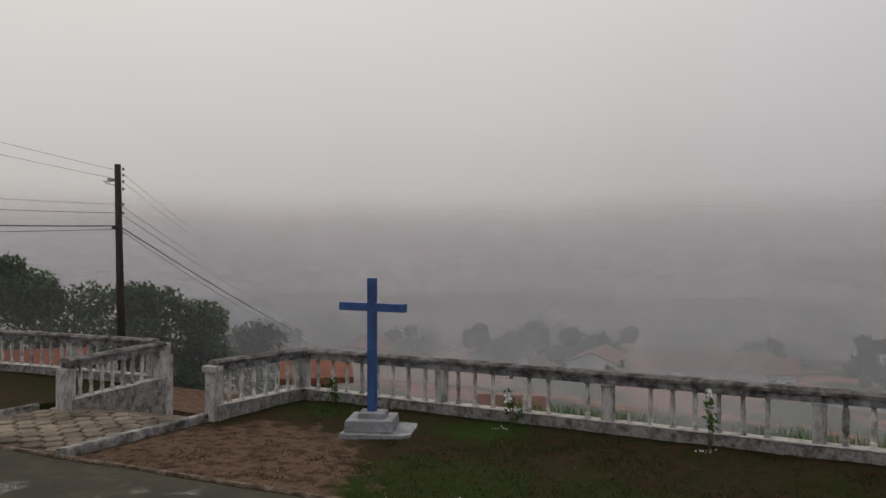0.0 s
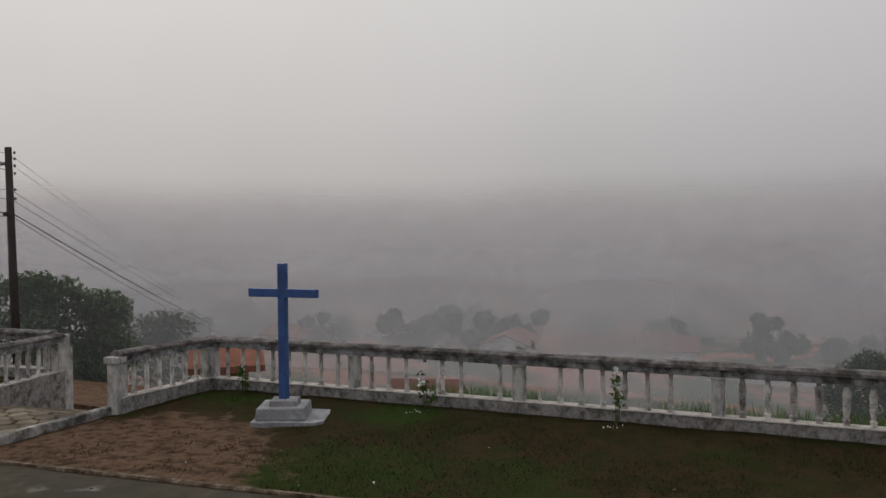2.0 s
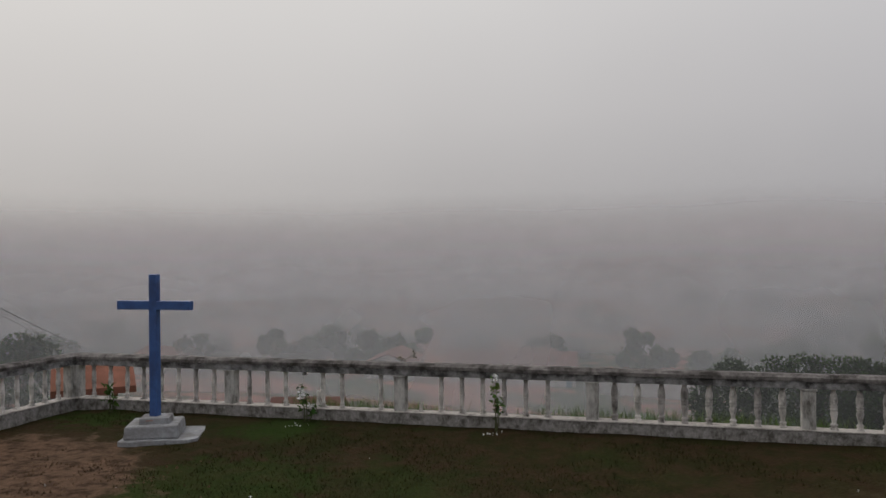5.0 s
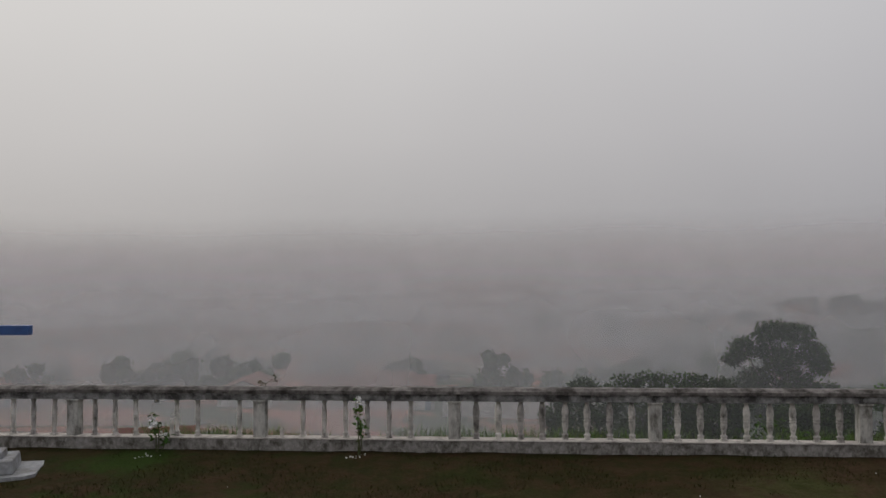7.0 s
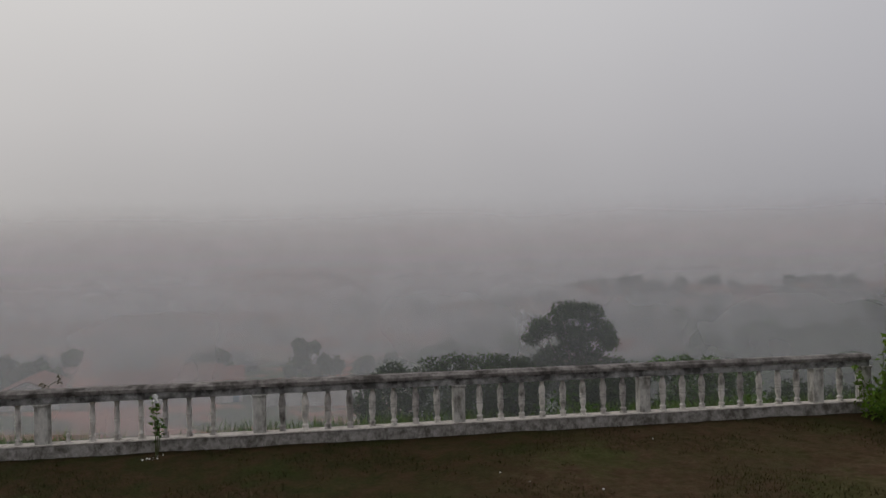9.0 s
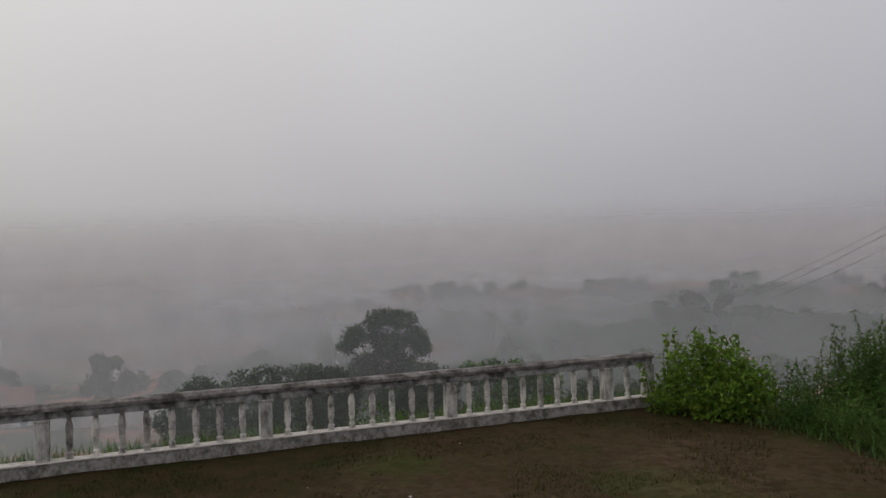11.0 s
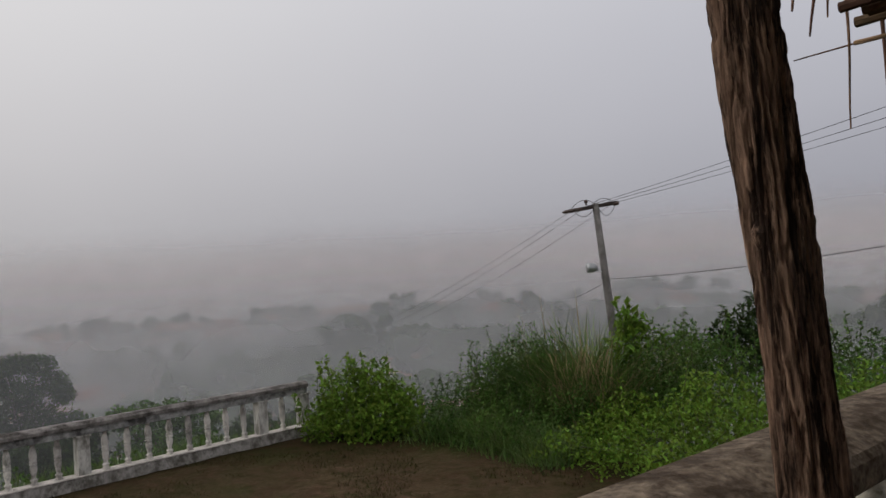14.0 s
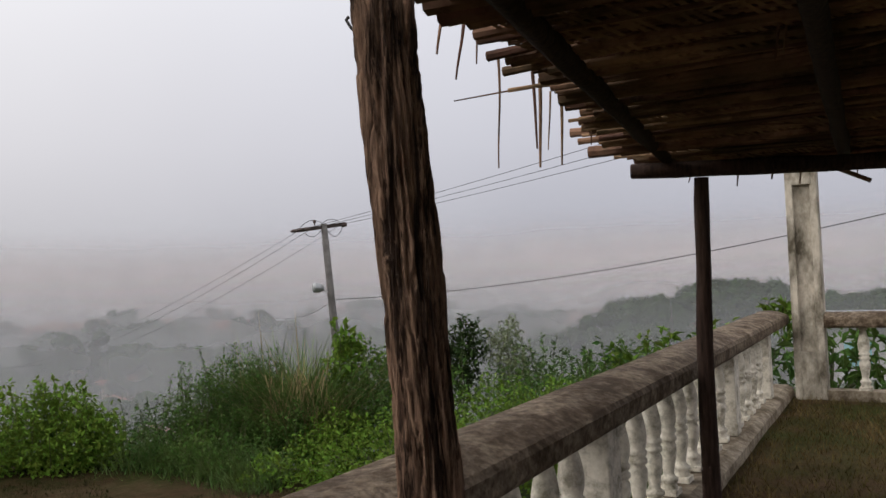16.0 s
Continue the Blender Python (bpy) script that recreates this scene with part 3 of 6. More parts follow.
patch("cement_walk", -24.0, -1.6, lambda x: WALK_Y(x) - 1.6, lambda x: WALK_Y(x), 0.085, 0.2, M_walk, "wet grey cement walk with puddles at the lawn's edge", "walk", 0.006, 0.3)
bm = bmesh.new()
sweep(bm, [(-0.05, -0.1), (0.05, -0.1), (0.05, 0.095), (0.03, 0.115), (-0.03, 0.115), (-0.05, 0.095)], (-24.0, WALK_Y(-24.0), 0), (-1.6, WALK_Y(-1.6), 0), 110, 0.02)
tagged(part("kerb", bm, M_nearrail, None), "thin worn cement lip along the walk", "kerb", kind="structure")


def build_track():
    """Bare earth sloping away outside the gateway."""
    vs, fs, nx, ny = [], [], 34, 18
    for i in range(nx + 1):
        for j in range(ny + 1):
            x, y = -17.2 + 8.6 * i / nx, 4.62 + 4.0 * j / ny
            edge = i in (0, nx) or j in (0, ny)
            z = -0.62 - 0.105 * (y - 4.0) + 0.03 * noise.noise(Vector((x * 1.4, y * 1.4, 3))) - (0.9 if edge else 0)
            vs.append((x, y, z))
    for i in range(nx):
        for j in range(ny):
            a = i * (ny + 1) + j
            fs.append((a, a + ny + 1, a + ny + 2, a + 1))
    tagged(arrays("dirt_track", vs, fs, M_track), "bare tan earth outside the gateway", "track", kind="structure")


build_track()


def path_z(y):
    return 0.10 - 0.26 * max(0.0, y - 1.5)


def build_path():
    bm = bmesh.new()
    ys = [-0.60, 1.5, 4.6]
    for a, b in zip(ys, ys[1:]):
        za, zb = path_z(a) - 0.045, path_z(b) - 0.045
        v = [bm.verts.new(p) for p in ((-11.2, a, za), (-8.45, a, za), (-8.45, b, zb), (-11.2, b, zb), (-11.2, a, za - 0.8), (-8.45, a, za - 0.8), (-8.45, b, zb - 0.8), (-11.2, b, zb - 0.8))]
        for f in ((0, 1, 2, 3), (0, 4, 5, 1), (1, 5, 6, 2), (2, 6, 7, 3), (3, 7, 4, 0)):
            bm.faces.new([v[i] for i in f])
    p = tagged(part("path", bm, M_pavbase, None), "path of worn tan stone pavers sloping down to the gateway", "path", kind="structure")
    return p


path = build_path()
bm = bmesh.new()
sweep(bm, [(-0.06, -0.2), (0.06, -0.2), (0.06, 0.15), (0.045, 0.17), (-0.045, 0.17), (-0.06, 0.15)], (-8.39, -0.58, 0), (-8.39, 1.95, 0), 12, 0.012)
tagged(part("kerb", bm, M_kerb, None), "low painted kerb edging the lawn, stained black", "kerb", kind="structure")
bm = bmesh.new()
sweep(bm, [(-0.06, -0.2), (0.06, -0.2), (0.06, 0.17), (0.045, 0.19), (-0.045, 0.19), (-0.06, 0.17)], (-11.27, -0.80, 0), (-11.27, 1.05, 0), 12, 0.012)
tagged(part("kerb", bm, M_kerb, None), "low painted kerb edging the side lawn", "kerb", kind="structure")

# retaining wall below the pavilion's balustrade
bm = bmesh.new()
for xa, xb, k in ((-9.0, 10.9, 40),):
    sweep(bm, [(-0.10, -0.4), (0.10, -0.4), (0.10, FLOOR), (-0.10, FLOOR)], (xa, RAIL_Y(xa), 0), (xb, RAIL_Y(xb), 0), k, 0.006)
tagged(part("retaining_wall", bm, M_plinth, None), "stained plaster retaining wall under the balustrade", "wall", kind="structure")


# ---- balustrades ----
def baluster_mesh(name, h, prof, material, foot=0.085):
    bm = bmesh.new()
    lathe(bm, [(z * h, r) for z, r in prof], 12)
    for f in bm.faces:
        f.smooth = True
    box(bm, (0, 0, 0.028 * h), (foot, foot, 0.056 * h), 0, 0.004)
    me = bpy.data.meshes.new(name)
    bm.normal_update()
    bm.to_mesh(me)
    bm.free()
    me.materials.append(material)
    return me


PROF_BULB = [(0.03, 0.040), (0.075, 0.042), (0.10, 0.034), (0.125, 0.046), (0.15, 0.046), (0.17, 0.030), (0.20, 0.027), (0.28, 0.034), (0.38, 0.045), (0.44, 0.045), (0.475, 0.034), (0.495, 0.047), (0.525, 0.047), (0.54, 0.034), (0.565, 0.047), (0.585, 0.047), (0.60, 0.038), (0.66, 0.047), (0.72, 0.049), (0.80, 0.043), (0.90, 0.030), (0.95, 0.026), (0.965, 0.036), (1.0, 0.040)]
PROF_SLIM = [(0.03, 0.038), (0.075, 0.040), (0.10, 0.026), (0.13, 0.040), (0.15, 0.040), (0.17, 0.024), (0.25, 0.027), (0.40, 0.034), (0.46, 0.030), (0.49, 0.040), (0.51, 0.040), (0.53, 0.028), (0.56, 0.040), (0.58, 0.040), (0.60, 0.030), (0.70, 0.036), (0.82, 0.028), (0.88, 0.022), (0.91, 0.036), (0.94, 0.028), (0.97, 0.044), (1.0, 0.050)]
PROF_BULB_BROAD = [(z, r * 1.16) for z, r in PROF_BULB]
ME_BULB = baluster_mesh("baluster", 0.522, PROF_BULB, M_baluster)
ME_SLIM = baluster_mesh("baluster", 0.522, PROF_SLIM, M_baluster)
ME_NEAR = baluster_mesh("baluster", 0.636, PROF_BULB_BROAD, M_nearbal, 0.115)
FAR_RAIL = [(-0.085, 0), (0.085, 0), (0.09, 0.092), (0.09, 0.11), (-0.09, 0.11), (-0.09, 0.092)]
FAR_CAP = [(-0.112, 0.095), (0.112, 0.095), (0.112, 0.14), (0.06, 0.176), (-0.06, 0.176), (-0.112, 0.14)]
FAR_BASE = [(-0.10, -0.25), (0.10, -0.25), (0.10, 0.255), (0.085, 0.28), (-0.085, 0.28), (-0.10, 0.255)]


def balustrade(label, p0, p1, zb, posts, mesh_of, base_prof, rail_prof, cap_prof, zr, post_w, mats, count=8, skip=(), group="", base=True, first=True):
    """posts: distances from p0. mesh_of(panel): the baluster mesh of that panel; skip: (panel, index) of lost balusters. Balusters stand at zb, the rail lies at zr."""
    p0, p1 = Vector((*p0, 0)), Vector((*p1, 0))
    d = (p1 - p0)
    length = d.length
    d.normalize()
    rz = math.degrees(math.atan2(d.y, d.x))
    t = thing("balustrade", (p0.x, p0.y, zb - 0.25), label, "balustrade", group)
    o = origin_of(t)
    if base:
        bm = bmesh.new()
        sweep(bm, [(u, z) for u, z in base_prof], p0 + Vector((0, 0, 0)), p1, int(length * 5), 0.012)
        plinth = part("plinth", bm, mats[0], t, "plaster plinth streaked with black mould")
        if cap_prof:
            bm = bmesh.new()
            sweep(bm, [(-0.09, zb - 0.006), (0.108, zb - 0.006), (0.108, zb + 0.006), (0.095, zb + 0.012), (-0.09, zb + 0.012)], p0, p1, int(length * 5), 0.006)
            part("ledge", bm, M_ledge, plinth, "pale worn ledge")
    bm = bmesh.new()
    sweep(bm, [(u, z + zr) for u, z in rail_prof], p0, p1, int(length * (20 if cap_prof is None else 5)), 0.008 if cap_prof is None else 0.007)
    rail = part("rail", bm, mats[1], t, "weathered concrete handrail")
    if cap_prof:
        bm = bmesh.new()
        sweep(bm, [(u, z + zr) for u, z in cap_prof], p0 - d * 0.02, p1 + d * 0.02, int(length * 5), 0.010)
        part("coping", bm, mats[3], rail, "dark weathered coping")
    me_post = None
    for i, s in enumerate(posts):
        if me_post is None:
            bm = bmesh.new()
            box(bm, (0, 0, (zr - zb) / 2), (post_w, post_w, zr - zb), 0, 0.008)
            box(bm, (0, 0, zr - zb - 0.015), (post_w + 0.03, post_w + 0.03, 0.026), 0, 0.004)
            me_post = bpy.data.meshes.new("post")
            bm.to_mesh(me_post)
            bm.free()
            me_post.materials.append(mats[2])
        if i == 0 and not first:
            continue
        ob = new("post", me_post)
        ob.parent = t
        ob.matrix_basis = Matrix.Translation(p0 + d * s + Vector((0, 0, zb)) - o) @ pose(0, 0, 0, 0, 0, rz)
    for i, (a, b) in enumerate(zip(posts, posts[1:])):
        n = count if not callable(count) else count(b - a)
        for k in range(n):
            if (i, k) in skip:
                continue
            s = a + (b - a) * (k + 1) / (n + 1)
            ob = new("baluster", mesh_of(i))
            ob.parent = t
            ob.matrix_basis = Matrix.Translation(p0 + d * s + Vector((0, 0, zb)) - o) @ pose(0, 0, 0, rnd.uniform(-0.8, 0.8), rnd.uniform(-0.8, 0.8), rz + rnd.uniform(-4, 4))
    return t, o, d, p0, rz


FAR_MATS = (M_plinth, M_railface, M_plaster, M_rail)
FX0, FY = -8.17, 3.92
far, fo, fd, fp0, frz = balustrade("long white plaster balustrade, mould-stained, some balusters broken", (FX0, FY), (8.85, FY - 0.01), 0.28, [0.06, 2.80, 5.48, 8.17, 10.84, 13.51, 16.20, 16.98],
    lambda i: ME_SLIM if i < 3 else ME_BULB, FAR_BASE, FAR_RAIL, FAR_CAP, 0.80, 0.16, FAR_MATS, count=lambda w: 8 if w > 2 else 1, skip={(1, 3), (1, 6), (2, 0), (2, 7)}, group="terrace balustrades")
# broken stumps where balusters are lost
for s, z0, h, r in ((2.80 + 2.68 * 4 / 9, 0.75, 0.05, 0.035), (2.80 + 2.68 * 4.75 / 9, 0.28, 0.24, 0.04), (5.48 + 2.69 / 9, 0.28, 0.13, 0.032)):
    bm = bmesh.new()
    lathe(bm, [(0, r * 1.1), (h * 0.2, r), (h * 0.5, r * 0.7), (h * 0.75, r * 0.9), (h, r * 0.5)], 9, (FX0 + s, FY, z0 + 0.001))
    part("baluster_stump", bm, M_baluster, far, "broken stump of a baluster")
# small twig sprouting from the coping
bm = bmesh.new()
tw = Vector((-2.62, FY - 0.03, 0.955))
tube(bm, [tw, tw + Vector((0.01, 0, 0.06)), tw + Vector((0.06, 0, 0.10))], [0.006, 0.005, 0.003], 5)
tube(bm, [tw + Vector((0.01, 0, 0.06)), tw + Vector((-0.05, 0.01, 0.085)), tw + Vector((-0.07, 0.01, 0.11))], [0.005, 0.004, 0.003], 5)
tube(bm, [tw + Vector((0.06, 0, 0.10)), tw + Vector((0.12, 0, 0.12)), tw + Vector((0.15, 0.01, 0.17))], [0.004, 0.004, 0.003], 5)
weed = thing("weed", tw, "small dark weed sprouting from the coping", "weed")
part("stem", bm, M_stem, weed)
pv, pf = leaf_arrays(cloud_points([(tw.x - 0.05, tw.y, tw.z + 0.09, 0.04), (tw.x + 0.13, tw.y, tw.z + 0.14, 0.045)], 40), 0.035, 0.6)
arrays("foliage", pv, pf, M_leaf_red, weed)

balustrade("short white balustrade beside the gateway, mould-stained", (-8.32, 2.0), (-8.17, 3.84), 0.28, [0.05, 1.84], lambda i: ME_SLIM, FAR_BASE, FAR_RAIL, FAR_CAP, 0.80, 0.16, FAR_MATS, count=6, group="terrace balustrades")
bm = bmesh.new()
box(bm, (-8.32, 1.98, 0.39), (0.17, 0.17, 0.82), 6, 0.01)
box(bm, (-8.32, 1.98, 0.85), (0.24, 0.24, 0.10), 6, 0.015)
gp = thing("gate_post", (-8.32, 1.98, 0), "square white plaster gate post with a stained cap", "post")
part("shaft", bm, M_plaster, gp)
balustrade("white balustrade along the sloping path, on a plaster wall", (-10.83, 1.25), (-11.30, 3.60), 0.25, [0.06, 2.34], lambda i: ME_SLIM, [(-0.10, -1.4), (0.10, -1.4), (0.10, 0.225), (0.085, 0.25), (-0.085, 0.25), (-0.10, 0.225)], FAR_RAIL, FAR_CAP, 0.752, 0.16, FAR_MATS, count=8, group="terrace balustrades")
bm = bmesh.new()
box(bm, (-10.83, 1.22, 0.40), (0.18, 0.18, 0.72), -6, 0.01)
gp2 = thing("gate_post", (-10.83, 1.22, 0.04), "square white plaster post where the balustrade begins", "post")
part("shaft", bm, M_plaster, gp2)
bm = bmesh.new()
box(bm, (-11.31, 3.68, 0.12), (0.17, 0.17, 1.55), -6, 0.01)
box(bm, (-11.23, 3.78, 0.02), (0.03, 0.05, 1.30), -6, 0.004)
gp3 = thing("gate_post", (-11.31, 3.68, -0.65), "white gate post with a dark iron strip", "post")
part("shaft", bm, M_plaster, gp3)
balustrade("white balustrade closing the side lawn", (-24.0, 2.35), (-11.43, 3.56), 0.28, [0.06] + [0.06 + 2.6 * k for k in range(1, 5)] + [12.55], lambda i: ME_SLIM, FAR_BASE, FAR_RAIL, FAR_CAP, 0.80, 0.16, FAR_MATS, group="terrace balustrades")

NEAR_BASE = [(-0.15, FLOOR + 0.004), (0.165, FLOOR + 0.004), (0.165, FLOOR + 0.085), (0.15, FLOOR + 0.10), (0.10, FLOOR + 0.125), (-0.13, FLOOR + 0.13), (-0.15, FLOOR + 0.11)]
NEAR_RAIL = [(-0.13, 0.0), (0.14, 0.0), (0.152, 0.02), (0.155, 0.085), (0.140, 0.108), (0.05, 0.142), (-0.04, 0.152), (-0.132, 0.145), (-0.148, 0.12), (-0.145, 0.03)]
NEAR_MATS = (M_nearledge, M_nearrail, M_nearbal, M_nearrail)
nx0, nx1 = 0.6, 10.72
ndir = Vector((1, -0.080, 0)).normalized()
def along(x):
    return (x - nx0) / ndir.x
near_posts = [along(x) for x in (2.2, 4.95, 7.95, 9.75)]
near, no, nd, np0, nrz = balustrade("near concrete balustrade with brown mossy handrail and cream balusters", (nx0, RAIL_Y(nx0)), (nx1, RAIL_Y(nx1)), FLOOR + 0.13, [0.1] + near_posts, lambda i: ME_NEAR, NEAR_BASE, NEAR_RAIL, None, 1.92 - 0.004, 0.17, NEAR_MATS, count=lambda w: max(1, round(w / 0.30) - 1), group="pavilion balustrades")
balustrade("concrete balustrade turning behind the column", (10.55, -6.98), (10.15, -11.0), FLOOR + 0.11, [0.0, 2.4, 3.9], lambda i: ME_NEAR, [(-0.10, FLOOR + 0.004), (0.10, FLOOR + 0.004), (0.10, FLOOR + 0.11), (-0.10, FLOOR + 0.11)], NEAR_RAIL, None, 1.90, 0.17, NEAR_MATS, count=6, group="pavilion balustrades", first=False)

# ---- cross on its plinth ----
def build_cross():
    cx, cy = -5.73, 2.52
    t = thing("cross", (cx, cy, 0), "blue painted cross standing on a grey stepped cement plinth", "cross")
    rz = 0.5
    bm = bmesh.new()
    box(bm, (cx, cy, 1.31), (0.114, 0.10, 1.93), rz, 0.006)
    part("upright", bm, M_blue, t, "blue painted upright")
    bm = bmesh.new()
    box(bm, (cx + 0.005, cy, 1.857), (1.115, 0.095, 0.118), rz, 0.006)
    part("crossbar", bm, M_blue, t, "blue painted crossbar")
    bm = bmesh.new()
    box(bm, (cx, cy + 0.0, 0.20), (0.70, 0.66, 0.17), 24, 0.02, 0.95)
    part("lower_step", bm, M_cement, t, "grey cement step with worn edges")
    bm = bmesh.new()
    box(bm, (cx + 0.02, cy, 0.315), (0.40, 0.36, 0.10), 24, 0.014, 0.95)
    part("upper_step", bm, M_cement, t)
    bm = bmesh.new()
    box(bm, (cx + 0.03, cy - 0.17, 0.31), (0.11, 0.03, 0.07), 24, 0.01)
    part("broken_corner", bm, M_brick, t, "broken corner showing red brick")
    bm = bmesh.new()
    ring = []
    for k in range(26):
        a = 2 * math.pi * k / 26
        q = max(abs(math.cos(a)), abs(math.sin(a)))
        rr = (0.50 / q) * (1 + 0.10 * noise.noise(Vector((math.cos(a) * 2, math.sin(a) * 2, 3)))) * 0.95
        x, y = rr * math.cos(a) * 1.05, rr * math.sin(a) * 0.92
        w = radians(24)
        ring.append((cx + 0.10 + x * math.cos(w) - y * math.sin(w), cy + 0.05 + x * math.sin(w) + y * math.cos(w)))
    top = [bm.verts.new((x, y, 0.115 + 0.01 * noise.noise(Vector((x * 4, y * 4, 0))))) for x, y in ring]
    low = [bm.verts.new((x * 1.0, y, -0.03)) for x, y in ring]
    bm.faces.new(top)
    for k in range(26):
        bm.faces.new((low[k], low[(k + 1) % 26], top[(k + 1) % 26], top[k]))
    part("footing", bm, M_cement, t, "ragged cement footing spilled on the grass")


build_cross()


# ---- pavilion: trunk post, thin post, column, beams and thatch ----
def build_trunk():
    bx, by = 3.162, -6.108
    t = thing("trunk_post", (bx, by, FLOOR), "rough tree-trunk post with furrowed brown bark", "post")
    n, m = 132, 230
    verts, faces = [], []
    for j in range(m + 1):
        z = 2.45 * j / m
        cx = bx + 0.010 * math.sin(z * 2.3)
        cy = by + 0.042 * z + 0.010 * math.sin(z * 3.1 + 1)
        for k in range(n):
            a = 2 * math.pi * k / n
            aw = a + 0.22 * noise.noise(Vector((math.cos(a) * 1.5, math.sin(a) * 1.5, z * 1.8))) + 0.07 * noise.noise(Vector((math.cos(a) * 5, math.sin(a) * 5, z * 11)))
            u, v = math.cos(aw), math.sin(aw)
            ridge = noise.noise(Vector((u * 4, v * 4, z * 0.8)))
            crack = 1 - min(1.0, abs(noise.noise(Vector((u * 7.5, v * 7.5, z * 1.5 + 4)))) * 5.5)
            plate = 1 - min(1.0, abs(noise.noise(Vector((u * 3.2, v * 3.2, z * 2.2 + 7)))) * 9)
            fibre = noise.noise(Vector((u * 21, v * 21, z * 3.5 + 1)))
            chip = max(0.0, noise.noise(Vector((u * 6, v * 6, z * 16 + 2))) - 0.15)
            lump = noise.noise(Vector((u * 1.2, v * 1.2, z * 3.0 + 9)))
            r = 0.0795 + 0.006 * ridge - 0.015 * crack - 0.016 * plate + 0.005 * fibre - 0.022 * chip + 0.008 * lump + (0.006 if z < 0.15 else 0)
            verts.append((cx + r * math.cos(a), cy + r * math.sin(a), FLOOR + z))
    for j in range(m):
        for k in range(n):
            a = j * n + k
            b = j * n + (k + 1) % n
            faces.append((a, b, b + n, a + n))
    faces.append(tuple(range(n))[::-1])
    faces.append(tuple(range(m * n, (m + 1) * n)))
    bark = arrays("bark", verts, faces, M_bark, t)
    for p in bark.data.polygons:
        p.use_smooth = True
    bm = bmesh.new()
    s = Vector((bx - 0.035, by + 0.042 * 2.0 + 0.06, FLOOR + 2.04))
    tube(bm, [s, s + Vector((-0.005, 0.03, 0.03)), s + Vector((-0.005, 0.045, 0.055)), s + Vector((0, 0.04, 0.062))], [0.004, 0.004, 0.004, 0.005], 6)
    part("nail", bm, M_iron, t, "bent rusty nail")
    bm = bmesh.new()
    s = Vector((bx - 0.063, by + 0.062 * 1.5 - 0.02, FLOOR + 1.48))
    tube(bm, [s + Vector((0.02, 0, 0.05)), s, s + Vector((0.01, 0, -0.06))], [0.012, 0.02, 0.008], 7, True, 0.8)
    part("knot", bm, M_bark, t)


build_trunk()


def pole(name, label, pts, radii, material, category, n=10, rough=0.25):
    bm = bmesh.new()
    fine, fr = [], []
    for (a, ra), (b, rb) in zip(zip(pts, radii), zip(pts[1:], radii[1:])):
        a, b = Vector(a), Vector(b)
        k = max(2, int((b - a).length / 0.12))
        for i in range(k):
            w = i / k
            q = a.lerp(b, w)
            q += 0.10 * max(ra, rb) * Vector((noise.noise(q * 2.2), noise.noise(q * 2.2 + Vector((5, 0, 0))), 0))
            fine.append(q)
            fr.append(ra + (rb - ra) * w)
    fine.append(Vector(pts[-1]))
    fr.append(radii[-1])
    tube(bm, fine, fr, n, True, rough)
    ob = part(name, bm, material, None, smooth=True)
    return tagged(ob, label, category)


pole("wooden_post", "thin dark wooden post holding the roof beam", [(6.17, -6.345, FLOOR), (6.165, -6.345, 2.1), (6.175, -6.375, 3.09)], [0.052, 0.046, 0.042], M_darkpole, "post", 12)
pole("beam", "dark round log beam under the thatch", [(6.12, -5.99, 3.155), (6.2, -7.4, 3.10), (6.3, -10.4, 3.05)], [0.047, 0.046, 0.045], M_darkpole, "beam", 12)
pole("purlin", "dark pole purlin carrying the thatch stalks", [(-0.5, -6.42, 3.27), (2.0, -6.36, 3.27), (6.5, -6.17, 3.222)], [0.036, 0.036, 0.038], M_darkpole, "beam", 10)
pole("purlin", "dark pole purlin carrying the thatch stalks", [(-0.5, -6.85, 3.27), (2.0, -6.9, 3.255), (6.5, -7.12, 3.20)], [0.032, 0.034, 0.036], M_darkpole, "beam", 10)
pole("purlin", "dark pole purlin carrying the thatch stalks", [(-0.5, -8.35, 3.25), (2.0, -8.4, 3.24), (6.5, -8.5, 3.165)], [0.045, 0.045, 0.045], M_darkpole, "beam", 10)
pole("purlin", "dark pole purlin carrying the thatch stalks", [(-0.5, -9.95, 3.23), (2.0, -10.0, 3.2), (6.5, -10.1, 3.14)], [0.045, 0.045, 0.045], M_darkpole, "beam", 10)


def build_column():
    cx, cy = 10.62, -6.83
    t = thing("column", (cx, cy, FLOOR), "tall weathered concrete column with recessed panels", "column")
    bm = bmesh.new()
    h = 2.9
    # an I-shaped shaft: two flanges and a web
    for s in (-1, 1):
        box(bm, (cx, cy + s * 0.115, FLOOR + h / 2), (0.27, 0.075, h), -5, 0.012, 0.94)
    box(bm, (cx, cy, FLOOR + h / 2), (0.15, 0.17, h - 0.004), -5, 0.004, 0.94)
    part("shaft", bm, M_column, t)
    for z, hh in ((0.25, 0.5), (2.32, 0.18)):
        bm = bmesh.new()
        box(bm, (cx - 0.01, cy, FLOOR + z), (0.255, 0.20, hh), -5, 0.01)
        part("block", bm, M_column, t, "solid concrete block in the recess")


build_column()


